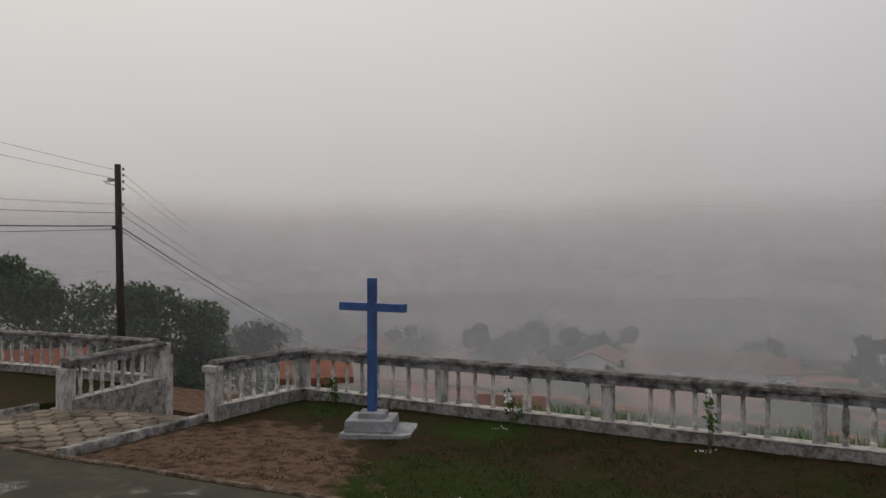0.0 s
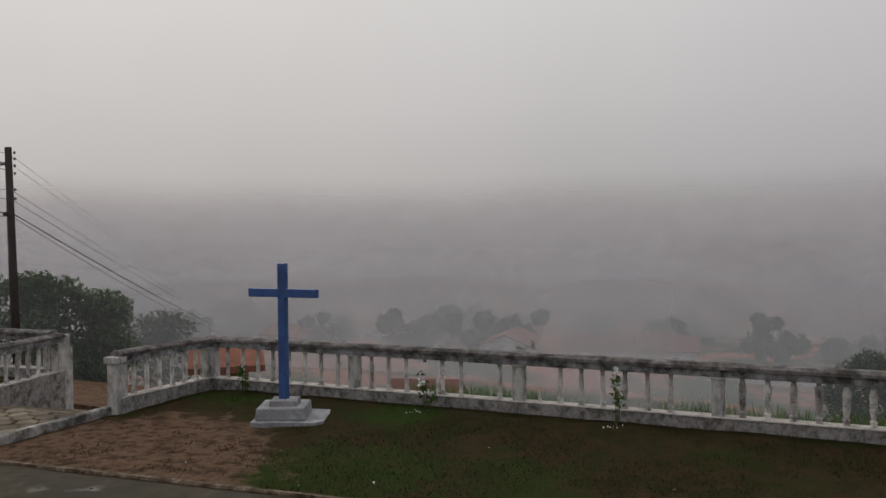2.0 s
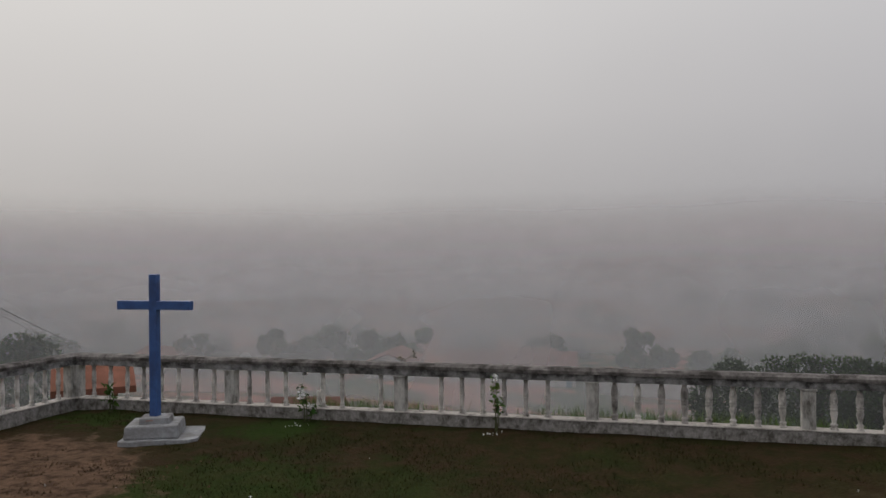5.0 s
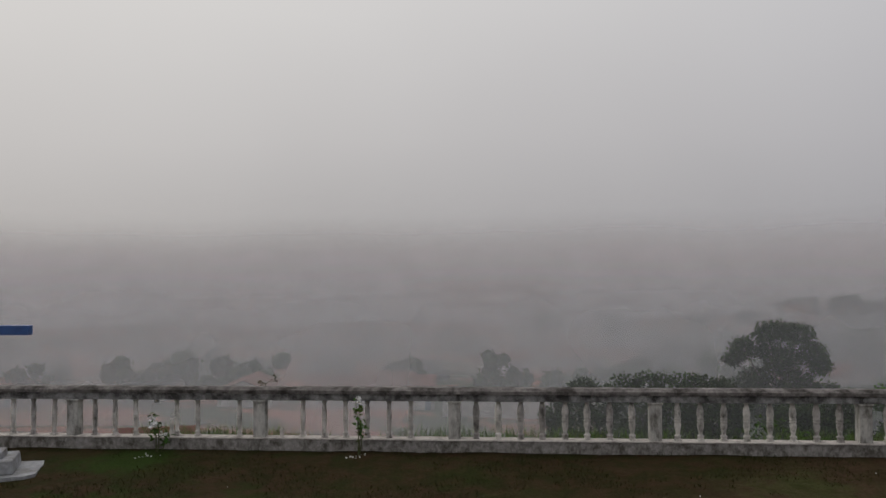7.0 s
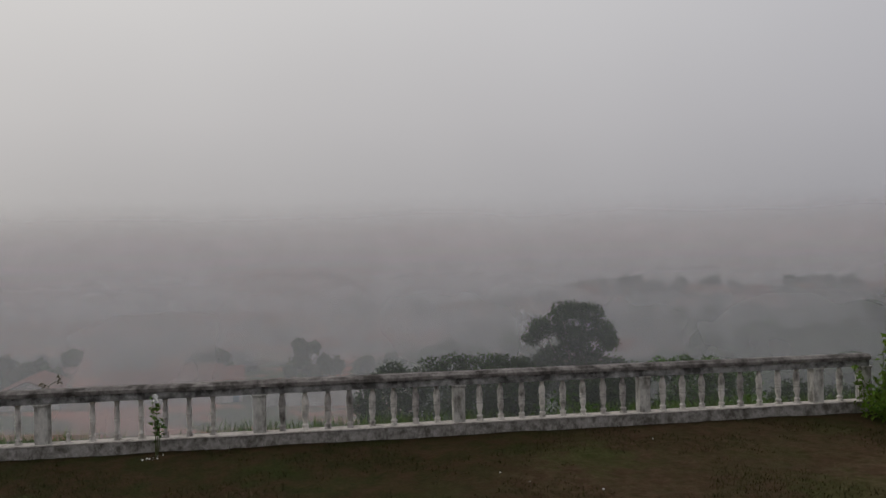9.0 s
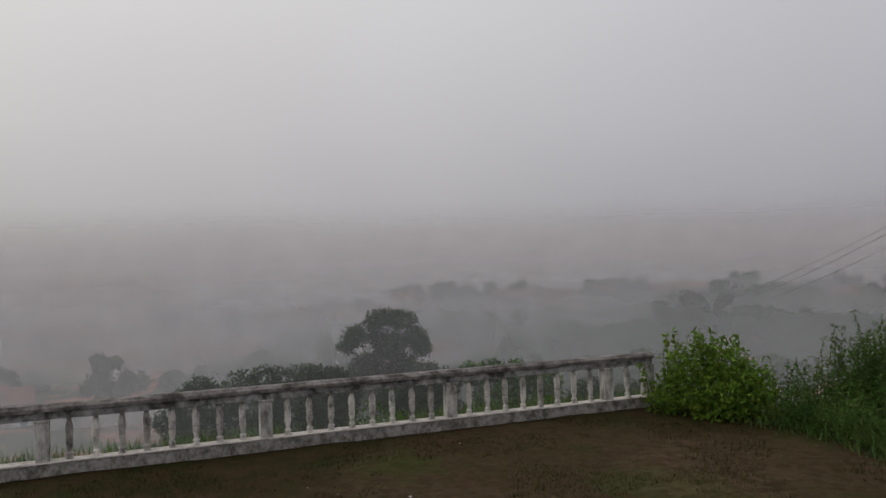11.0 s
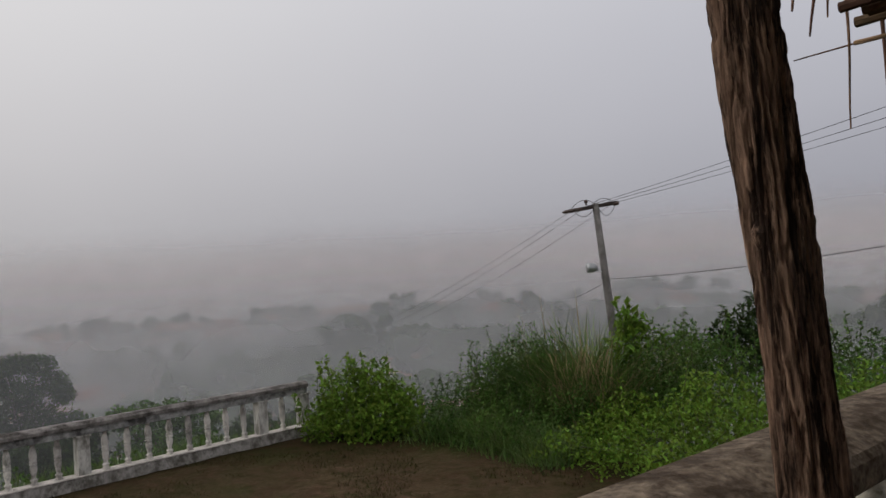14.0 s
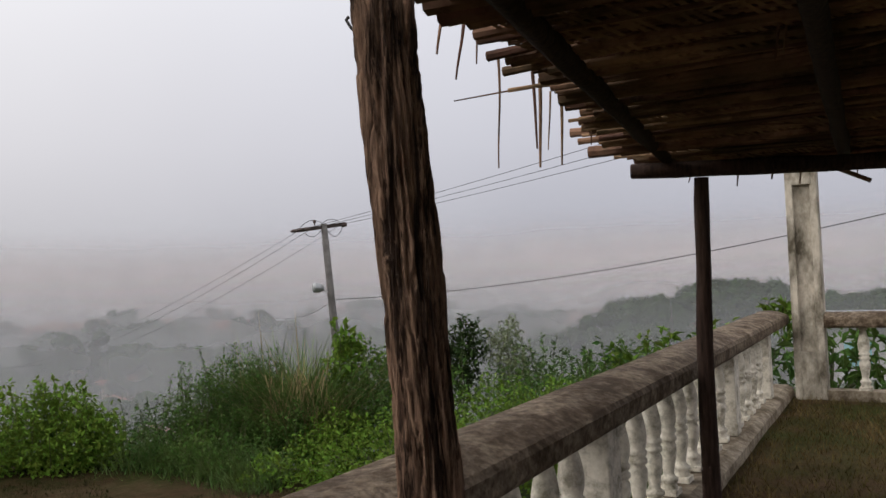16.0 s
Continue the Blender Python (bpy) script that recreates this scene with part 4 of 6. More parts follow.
def thatch_roof():
    t = thing("thatched_roof", (2.0, -8.0, 3.30), "low thatched roof of dry palm stalks and leaves, ragged eave", "roof")
    r = random.Random(21)
    o = origin_of(t)
    # stalks across the purlins, ends ragged at the eave
    meshes = []
    for v in range(6):
        bm = bmesh.new()
        L = 4.6
        pts, rad = [], []
        for k in range(13):
            w = k / 12
            pts.append((0.02 * math.sin(w * 7 + v), -L * w, 0.012 * math.sin(w * 9 + v * 2)))
            rad.append((0.0065, 0.008, 0.0105, 0.013, 0.018, 0.026)[v] * (1 - 0.25 * w) * (1.25 if k % 4 == 0 else 1))
        tube(bm, pts, rad, 7, True, 0.15)
        me = bpy.data.meshes.new("stalk")
        bm.to_mesh(me)
        bm.free()
        me.materials.append(M_stick)
        meshes.append(me)
    x = -0.6
    k = 0
    while x < 6.72 and k < 290:
        ob = new("stalk", meshes[r.choice((0, 0, 1, 1, 2, 2, 3, 3, 4, 5))])
        ob.parent = t
        y = -6.13 + 0.05 * (x - 3.2) + r.uniform(-0.13, 0.06) + (0.10 if r.random() < 0.18 else 0)
        ob.matrix_basis = Matrix.Translation(Vector((x, y, 3.345 + r.uniform(-0.012, 0.02) - 0.017 * x)) - o) @ pose(0, 0, 0, r.uniform(-0.5, 0.9), r.uniform(0, 360) * 0, r.uniform(-3.0, 3.0))
        x += r.uniform(0.012, 0.038)
        k += 1
    # the leaf layer above the stalks
    n = 14000
    bases = np.stack([nrs.uniform(-0.6, 6.75, n), nrs.uniform(-10.5, -6.25, n), nrs.uniform(3.345, 3.44, n)], 1)
    bases[:, 2] -= 0.016 * bases[:, 0]
    a = nrs.normal(-math.pi / 2, 0.5, n) + (nrs.uniform(0, 1, n) < 0.5) * math.pi
    d = np.stack([np.cos(a), np.sin(a), nrs.normal(0, 0.05, n)], 1)
    d[:, 1] = np.where(bases[:, 1] > -6.75, -np.abs(d[:, 1]), d[:, 1])
    w = np.stack([-np.sin(a), np.cos(a), nrs.normal(0, 0.3, n)], 1) * 0.012
    L = nrs.uniform(0.25, 0.7, (n, 1))
    v = np.stack([bases - w, bases + w, bases + d * L], 1).reshape(-1, 3)
    f = np.arange(3 * n).reshape(-1, 3)
    arrays("thatch", v, f, M_straw, t, "layer of dry brown palm leaves")
    bm = bmesh.new()
    vs = {}
    for i in range(48):
        for j in range(24):
            xx, yy = -0.7 + 7.4 * i / 47, -10.5 + 4.20 * j / 23
            for s, z in ((0, 3.43), (1, 3.52)):
                vs[i, j, s] = bm.verts.new((xx + 0.03 * noise.noise(Vector((xx * 5, yy * 5, s))), yy + 0.05 * noise.noise(Vector((xx * 9, yy * 3, 4))), z - 0.016 * xx + 0.025 * noise.noise(Vector((xx * 3, yy * 3, s)))))
    for i in range(47):
        for j in range(23):
            for s in (0, 1):
                q = [vs[i, j, s], vs[i + 1, j, s], vs[i + 1, j + 1, s], vs[i, j + 1, s]]
                bm.faces.new(q if s else q[::-1])
    part("thatch_mat", bm, M_straw, t, "matted palm leaf covering")
    # fronds plaited in a herringbone, each leaflet crossing its stalk on a slant
    vs2, fs2 = [], []
    xr = -0.5
    while xr < 6.6:
        yy = -10.3
        while yy < -6.2:
            for sgn in (-1, 1):
                lx, ly = 0.075 * sgn, 0.06 + r.uniform(-0.012, 0.012)
                zz = 3.338 - 0.017 * xr + r.uniform(-0.006, 0.006)
                k0 = len(vs2)
                vs2 += [(xr, yy, zz - 0.010), (xr, yy + 0.020, zz - 0.010), (xr + lx, yy + ly + 0.016, zz + 0.012), (xr + lx, yy + ly, zz + 0.012)]
                fs2.append((k0, k0 + 1, k0 + 2, k0 + 3))
            yy += r.uniform(0.026, 0.040)
        xr += r.choice((0.16, 0.19, 0.34, 0.42))
    arrays("plaited_leaflets", vs2, fs2, M_stick, t, "rows of plaited palm leaflets between the stalks")
    # loose strips hanging from the eave
    def strip(px, py, pz, length, lean, width, curve):
        bm = bmesh.new()
        pts = []
        if py > -6.05:
            py, pz, length = py - 0.05, pz + 0.05, length + 0.05
        for q in range(7):
            s = q / 6
            pts.append((px + lean * length * s + curve * math.sin(s * 5) * 0.012, py + 0.02 * s, pz - length * s * (1 - 0.1 * abs(lean))))
        tube(bm, pts, [width * (1 - 0.55 * s / 6) for s in range(7)], 5, True, 0.3)
        part("hanging_strip", bm, M_stick, t)
    for a in ((3.96, -5.955, 3.31, 0.36, 0.06, 0.0055, 1), (4.28, -5.97, 3.30, 0.24, 0.28, 0.008, 0.3), (4.40, -5.96, 3.30, 0.30, 0.05, 0.0095, 0.3), (4.56, -5.95, 3.28, 0.19, 0.01, 0.005, 0.3),
              (4.75, -5.94, 3.29, 0.24, 0.12, 0.0085, 0.3), (3.42, -6.01, 3.34, 0.14, -0.12, 0.007, 0.3), (3.58, -6.00, 3.33, 0.17, -0.16, 0.006, 0.5), (3.70, -5.99, 3.35, 0.10, 0.2, 0.005, 0.2),
              (5.1, -5.98, 3.28, 0.10, 0.3, 0.006, 0.2), (3.86, -6.9, 3.32, 0.17, -0.2, 0.006, 0.6), (3.90, -6.92, 3.32, 0.14, -0.1, 0.005, 0.6), (6.55, -6.55, 3.2, 0.14, 0.3, 0.008, 0.2), (6.5, -6.9, 3.2, 0.16, 0.5, 0.008, 0.2),
              (6.5, -6.75, 3.2, 0.12, 0.2, 0.01, 0.2), (6.5, -7.2, 3.2, 0.13, 0.1, 0.007, 0.3), (6.4, -6.3, 3.18, 0.10, -0.5, 0.006, 0.3)):
        strip(*a)
    for p0, p1, rr in (((3.97, -5.83, 3.205), (4.55, -6.12, 3.345), 0.004), ((6.5, -6.95, 3.16), (6.55, -7.25, 3.03), 0.014), ((4.6, -6.6, 3.29), (4.9, -6.72, 3.27), 0.006), ((5.2, -6.7, 3.29), (5.0, -6.95, 3.27), 0.006)):
        bm = bmesh.new()
        tube(bm, [p0, Vector(p0).lerp(Vector(p1), 0.5) + Vector((0, 0, 0.01)), p1], [rr * 0.6, rr, rr], 6)
        part("loose_stick", bm, M_stick, t)


thatch_roof()


# ---- utility poles and wires ----
def wire(pts, sag, r, label="thin black overhead wire"):
    bm = bmesh.new()
    a, b = Vector(pts[0]), Vector(pts[1])
    n = 22
    tube(bm, [a.lerp(b, k / n) - Vector((0, 0, sag * 4 * (k / n) * (1 - k / n))) for k in range(n + 1)], [r] * (n + 1), 5)
    ob = part("wire", bm, M_wire, None)
    tagged(ob, label, "wire", "overhead wires")


def left_pole():
    x, y = -14.88, 5.50
    zb = float(terrain(x, y)) - 0.3
    t = thing("utility_pole", (x, y, zb), "dark wooden utility pole with insulators and a small lamp arm", "utility pole", "utility poles")
    bm = bmesh.new()
    tube(bm, [(x + 0.10, y + 0.06, zb), (x + 0.02, y + 0.02, 1.5), (x - 0.02, y - 0.02, 4.65)], [0.10, 0.09, 0.072], 12, True, 0.1)
    part("shaft", bm, M_polewood, t, smooth=True)
    for z in (4.54, 4.40, 4.25, 4.08, 3.72, 3.52):
        bm = bmesh.new()
        lathe(bm, [(-0.03, 0.015), (-0.01, 0.03), (0.0, 0.02), (0.01, 0.03), (0.03, 0.015)], 8, (x + 0.06, y + 0.07, z))
        part("insulator", bm, M_ceramic, t)
    bm = bmesh.new()
    tube(bm, [(x - 0.05, y - 0.05, 4.27), (x - 0.16, y - 0.19, 4.24), (x - 0.22, y - 0.27, 4.26)], [0.014, 0.014, 0.012], 6)
    tube(bm, [(x - 0.05, y - 0.05, 4.15), (x - 0.20, y - 0.25, 4.22)], [0.01, 0.01], 6)
    part("lamp_arm", bm, M_metal, t, "grey bracket")
    bm = bmesh.new()
    box(bm, (x - 0.12, y - 0.13, 4.30), (0.16, 0.09, 0.06), 50, 0.02)
    part("lamp_head", bm, M_metal, t)
    bm = bmesh.new()
    box(bm, (x - 0.05, y - 0.04, 3.18), (0.16, 0.2, 0.07), 40, 0.01)
    part("cable_clamp", bm, M_iron, t)


left_pole()
LP = Vector((-14.88, 5.5, 0))
for z, zl, zr_, r, sag in ((4.50, 7.0, -4.0, 0.004, 0.3), (4.30, 6.5, -4.2, 0.004, 0.3), (3.72, 4.35, -4.6, 0.005, 0.3), (3.52, 4.0, -4.8, 0.006, 0.3), (3.22, 3.50, -5.2, 0.014, 0.35), (3.14, 3.2, -5.4, 0.007, 0.5)):
    wire(((LP.x, LP.y, z), (-20.5, -2.4, zl)), 0.12, r)
    wire(((LP.x, LP.y, z), (-36.2, 42.8, zr_)), sag, r)


def right_pole():
    x, y = 19.42, 5.05
    zb = float(terrain(x, y)) - 0.3
    t = thing("utility_pole", (x, y, zb), "leaning grey concrete utility pole with crossarm and street lamp", "utility pole", "utility poles")
    bm = bmesh.new()
    bot, top = Vector((x - 0.10 + 0.25, y - 0.45, zb)), Vector((x, y, 4.12))
    tube(bm, [bot, bot.lerp(top, 0.5), top], [0.14, 0.11, 0.085], 12)
    part("shaft", bm, M_poleconc, t, smooth=True)
    a, b = Vector((18.86, 5.53, 3.95)), Vector((19.86, 4.67, 4.11))
    d = (b - a).normalized()
    bm = bmesh.new()
    m = (a + b) / 2
    box(bm, m, ((b - a).length, 0.09, 0.10), math.degrees(math.atan2(d.y, d.x)), 0.01, ry=-math.degrees(math.asin(d.z)))
    arm = part("crossarm", bm, M_polewood, t, "dark wooden crossarm")
    for k, s in enumerate((0.03, 0.16, 0.30, 0.93)):
        c = a.lerp(b, s)
        bm = bmesh.new()
        tube(bm, [c, c + Vector((-0.10, 0.05, -0.01)), c + Vector((-0.2, 0.1, -0.03))] if s < 0.5 else [c + Vector((0, 0, -0.02)), c + Vector((0.1, -0.1, 0.0))], [0.03, 0.05, 0.03] if s < 0.5 else [0.06, 0.06], 8)
        part("insulator", bm, M_ceramic, arm)
    bm = bmesh.new()
    lathe(bm, [(0, 0.02), (0.06, 0.02), (0.07, 0.045), (0.11, 0.05), (0.14, 0.04), (0.16, 0.01)], 8, (m.x - 0.12, m.y + 0.12, m.z + 0.05))
    part("pin_insulator", bm, M_ceramic, arm)
    bm = bmesh.new()
    j = Vector((19.36, 4.98, 2.36))
    tube(bm, [Vector((19.45, 4.86, 2.22)), j + Vector((0, 0.02, -0.06)), j + Vector((-0.08, 0.12, 0.0))], [0.02, 0.02, 0.02], 6)
    part("lamp_arm", bm, M_metal, t)
    bm = bmesh.new()
    c = Vector((19.22, 5.15, 2.40))
    tube(bm, [c + Vector((0.10, -0.10, -0.03)), c + Vector((0.03, -0.03, 0)), c + Vector((-0.08, 0.08, 0.02)), c + Vector((-0.12, 0.12, 0.02))], [0.05, 0.12, 0.14, 0.10], 12)
    part("lamp_head", bm, M_metal, t, "round street lamp head")
    bm = bmesh.new()
    for p, q, drop in ((a.lerp(b, 0.1), a.lerp(b, 0.55), -0.22), (a.lerp(b, 0.6), a.lerp(b, 0.98), -0.30), (a.lerp(b, 0.02), a.lerp(b, 0.6), 0.22), (a.lerp(b, 0.45), a.lerp(b, 0.95), 0.18)):
        tube(bm, [p.lerp(q, k / 10) + Vector((0, 0, drop * 4 * (k / 10) * (1 - k / 10))) for k in range(11)], [0.008] * 11, 5)
    part("jumper_wire", bm, M_wire, t)


right_pole()
for i, (s, end, far_end) in enumerate(((0.05, (12.6, -9.6, 5.45), (40.0, 51.0, -2.9)), (0.3, (12.7, -9.9, 5.25), (41.5, 50.0, -2.9)), (0.93, (12.8, -10.2, 5.12), (43.0, 49.0, -2.9)))):
    a = Vector((18.86, 5.53, 3.95)).lerp(Vector((19.86, 4.67, 4.11)), s)
    wire((a, end), 0.10, 0.0055)
    wire((a, far_end), 1.2, 0.006)
wire(((19.5, 4.85, 2.08), (16.6, -11.0, 3.95)), 0.42, 0.009, "black service cable from the pole")
wire(((19.5, 4.85, 2.08), (33.4, 17.0, 0.9)), 0.25, 0.008, "black service cable from the pole")


# ---- plants ----
def branches(bm, base, tips, r0, r1, n=6, bow=0.15):
    base = Vector(base)
    for tip in tips:
        tip = Vector(tip)
        mid = base.lerp(tip, 0.5) + Vector((rnd.uniform(-bow, bow), rnd.uniform(-bow, bow), bow * 0.6)) * (tip - base).length * 0.4
        tube(bm, [base, base.lerp(mid, 0.5), mid, mid.lerp(tip, 0.5), tip], [r0, r0 * 0.8, (r0 + r1) / 2, r1 * 1.1, r1 * 0.5], n)


def tree(name, label, base, top_clumps, trunk_r, leaf, count, material, shell=0.5, category="tree", fork=0.55, group=""):
    """A tapered trunk that forks into a limb for each clump, and a crown of single leaves."""
    t = thing(name, base, label, category, group)
    b = Vector(base)
    cz = sum(c[2] for c in top_clumps) / len(top_clumps)
    cxy = Vector((sum(c[0] for c in top_clumps), sum(c[1] for c in top_clumps), 0)) / len(top_clumps)
    f = b.lerp(Vector((cxy.x, cxy.y, cz)), fork)
    bm = bmesh.new()
    tube(bm, [b - Vector((0, 0, 0.3)), b.lerp(f, 0.5) + Vector((trunk_r, 0, 0)), f], [trunk_r * 1.3, trunk_r, trunk_r * 0.8], 10, True, 0.2)
    branches(bm, f, [(c[0], c[1], c[2] - 0.2 * c[3]) for c in top_clumps], trunk_r * 0.55, trunk_r * 0.18)
    part("trunk", bm, M_limb, t, smooth=True)
    v, f2 = leaf_arrays(cloud_points(top_clumps, count, shell, 0.85), leaf, 0.55, 0.4)
    arrays("crown", v, f2, material, t)
    return t


# the tall tree below the terrace
zt = float(terrain(12.4, 29.2))
tree("tree", "dark green tree with rounded clumped crown, dim in fog", (12.6, 29.2, zt), [
    (12.1, 29.2, -0.22, 0.62), (13.3, 29.0, -0.25, 0.66), (12.7, 29.4, -0.05, 0.45), (11.2, 29.6, -0.9, 0.62), (10.75, 29.7, -1.3, 0.45), (12.6, 29.0, -1.35, 0.78), (13.85, 28.8, -1.05, 0.62), (14.1, 28.7, -1.55, 0.50),
    (12.0, 29.3, -1.0, 0.35), (11.6, 29.4, -2.5, 0.9), (13.2, 28.9, -2.5, 0.9), (14.4, 28.5, -2.75, 0.55), (10.9, 29.8, -3.2, 0.8), (12.4, 29.0, -3.6, 1.2)], 0.16, 0.16, 16000, M_leaf_dark, 0.35)

# hedge-like trees just below the balustrade
low_trees = [
    [(2.6, 19.0, -1.55, 0.45), (3.1, 19.0, -1.25, 0.50), (3.6, 19.0, -1.7, 0.7), (2.2, 18.9, -2.1, 0.5), (3.0, 18.6, -2.6, 1.0)],
    [(4.4, 18.8, -1.15, 0.55), (5.1, 18.7, -1.05, 0.55), (5.8, 18.6, -1.15, 0.6), (4.7, 18.5, -1.9, 1.0), (5.9, 18.3, -2.1, 1.1)],
    [(6.5, 18.4, -1.10, 0.55), (7.2, 18.3, -1.15, 0.5), (7.6, 18.1, -1.6, 0.5), (6.9, 18.0, -2.0, 1.0)],
    [(9.0, 17.6, -1.9, 0.6), (9.8, 17.4, -1.75, 0.6), (10.6, 17.1, -1.4, 0.5), (10.1, 17.0, -2.4, 1.0)],
    [(11.4, 16.8, -1.15, 0.45), (12.0, 16.6, -1.05, 0.45), (12.8, 16.2, -1.15, 0.5), (13.5, 15.8, -1.5, 0.6), (12.2, 16.3, -2.2, 1.1)],
    [(14.6, 14.8, -1.9, 0.7), (15.6, 14.0, -2.1, 0.8), (15.0, 14.2, -2.8, 1.0)],
]
for i, cl in enumerate(low_trees):
    b = cl[-1]
    tree("tree", "dense dark green tree behind the balustrade, misty", (b[0], b[1], float(terrain(b[0], b[1]))), cl, 0.09, 0.12, 6500, M_leaf_dark if i != 4 else M_leaf_mid, 0.45, group="trees below the terrace")
# shrubs on the bank, bright between the balusters
for cl in ([(5.1, 7.0, -0.4, 0.55), (5.6, 7.1, -0.7, 0.6)], [(6.6, 7.2, -0.7, 0.5), (7.2, 7.0, -0.6, 0.5)], [(8.3, 6.2, -0.35, 0.5), (9.0, 6.0, -0.5, 0.5)], [(3.0, 7.5, -0.9, 0.5), (3.8, 7.4, -0.95, 0.5)]):
    b = cl[0]
    tree("shrub", "green shrub on the bank below the balustrade", (b[0], b[1], float(terrain(b[0], b[1]))), cl, 0.02, 0.08, 900, M_leaf_mid, 0.3, "shrub", group="bank shrubs")

# trees on the far side of the gateway
left_trees = [
    [(-21.6, 7.0, 2.05, 0.5), (-21.1, 7.3, 1.3, 0.9), (-22.0, 6.4, 1.5, 0.9)],
    [(-20.8, 7.6, 1.2, 0.75), (-20.1, 8.6, 1.05, 0.75), (-19.9, 8.2, 0.1, 1.1), (-20.8, 7.2, 0.1, 1.1), (-20.4, 8.0, -1.0, 1.2)],
    [(-19.2, 9.6, 1.10, 0.7), (-18.7, 10.1, 0.95, 0.65), (-18.9, 9.6, 0.0, 1.0), (-18.6, 9.9, -1.0, 1.1)],
    [(-18.2, 10.8, 0.55, 0.6), (-17.8, 11.2, 0.5, 0.55), (-17.9, 11.0, -0.3, 0.7), (-17.6, 11.4, -0.9, 0.55), (-18.2, 10.6, -1.3, 1.0)],
]
for i, cl in enumerate(left_trees):
    b = cl[-1]
    tree("tree", "dark leafy tree beyond the gateway", (b[0], b[1], float(terrain(b[0], b[1]))), cl, 0.12, 0.17, 5200, M_leaf_grove, 0.35, group="trees beyond the gateway")
tree("tree", "round tree faint in fog", (-29.8, 26.0, float(terrain(-29.8, 26))), [(-30.3, 25.6, -2.6, 1.2), (-29.2, 26.5, -2.5, 1.2), (-29.7, 26.1, -2.2, 1.0), (-29.5, 26.0, -4.0, 1.8)], 0.15, 0.25, 3000, M_leaf_dark, 0.45)


def palm(at, h, fl, n=16):
    t = thing("palm_tree", at, "palm with feathery fronds above the trees", "palm tree")
    bm = bmesh.new()
    b = Vector(at)
    tube(bm, [b, b + Vector((0.1, 0, h * 0.5)), b + Vector((0, 0, h))], [0.14, 0.11, 0.09], 8)
    part("trunk", bm, M_limb, t)
    for k in range(n):
        a = 2 * math.pi * k / n + rnd.uniform(-0.2, 0.2)
        up = rnd.uniform(0.1, 0.9)
        spine = [b + Vector((0, 0, h)) + Vector((math.cos(a), math.sin(a), 0)) * fl * s + Vector((0, 0, fl * (up * s - 0.9 * s * s))) for s in np.linspace(0, 1, 10)]
        bm = bmesh.new()
        tube(bm, spine, [0.02 * (1 - 0.08 * q) for q in range(10)], 4)
        side = Vector((-math.sin(a), math.cos(a), 0))
        for p, q in zip(spine[1:], spine[2:]):
            for s in (-1, 1):
                for e in (0, 0.5):
                    c = p.lerp(q, e)
                    tip = c + side * s * fl * 0.26 + (q - p) * 1.2 + Vector((0, 0, -0.10 * fl))
                    v = [bm.verts.new(c), bm.verts.new(c + (q - p) * 0.35), bm.verts.new(tip)]
                    bm.faces.new(v)
        part("frond", bm, M_leaf_dark, t)


palm((-19.45, 9.5, float(terrain(-19.45, 9.5))), 1.55 - float(terrain(-19.45, 9.5)) - 0.2, 0.95)
palm((70.5, 4.6, float(terrain(70.5, 4.6))), -0.4 - float(terrain(70.5, 4.6)), 2.8)


def shrub(name, label, clumps, base, leaf, count, material, stems=7, aspect=0.5, up=0.5, category="shrub", shell=0.35, sprigs=0):
    t = thing(name, base, label, category)
    bm = bmesh.new()
    tips = [(c[0] + rnd.uniform(-0.3, 0.3) * c[3], c[1] + rnd.uniform(-0.3, 0.3) * c[3], c[2] + 0.5 * c[3]) for c in clumps for _ in range(max(1, stems // len(clumps)))]
    branches(bm, base, tips, 0.018, 0.006, 5)
    sets = [leaf_arrays(cloud_points(clumps, count, shell), leaf, aspect, up)]
    for _ in range(sprigs):                      # upright shoots with leaves along them
        c = clumps[rnd.randrange(len(clumps))]
        p = Vector((c[0] + rnd.uniform(-0.8, 0.8) * c[3], c[1] + rnd.uniform(-0.8, 0.8) * c[3], c[2] + 0.55 * c[3]))
        q = p + Vector((rnd.uniform(-0.12, 0.12), rnd.uniform(-0.12, 0.12), rnd.uniform(0.35, 0.75) * c[3] + 0.08))
        tube(bm, [p - Vector((0, 0, 0.2)), p, q], [0.007, 0.006, 0.003], 4)
        pts = np.array([list(p.lerp(q, s)) for s in np.linspace(0.1, 1.0, 14)])
        sets.append(leaf_arrays(pts, leaf * 1.1, aspect, up * 0.6))
    part("stem", bm, M_stem, t)
    v, f = merge(sets)
    arrays("foliage", v, f, material, t)
    return t


shrub("shrub", "bright green leafy shrub at the end of the balustrade", [(9.15, 3.25, 0.80, 0.42), (9.55, 2.95, 0.85, 0.40), (9.0, 3.1, 0.45, 0.45), (9.45, 2.7, 0.40, 0.50), (9.85, 2.8, 0.50, 0.42), (9.2, 2.7, 0.15, 0.40), (9.7, 2.4, 0.15, 0.40), (8.75, 3.35, 0.35, 0.35)], (9.35, 3.0, 0), 0.082, 7200, M_leaf_bright, 14, 0.5, 0.5, sprigs=34)
shrub("weeds", "mixed green weeds between the shrubs", [(10.2, 2.3, 0.15, 0.5), (10.0, 1.7, 0.1, 0.45), (10.7, 2.0, 0.25, 0.6), (11.0, 2.8, 0.1, 0.6), (10.4, 3.2, 0.05, 0.5), (11.4, 1.7, 0.5, 0.7)], (10.3, 2.2, -0.05), 0.055, 7500, M_leaf_mid, 18, 0.4, 0.4, "weeds", sprigs=24)
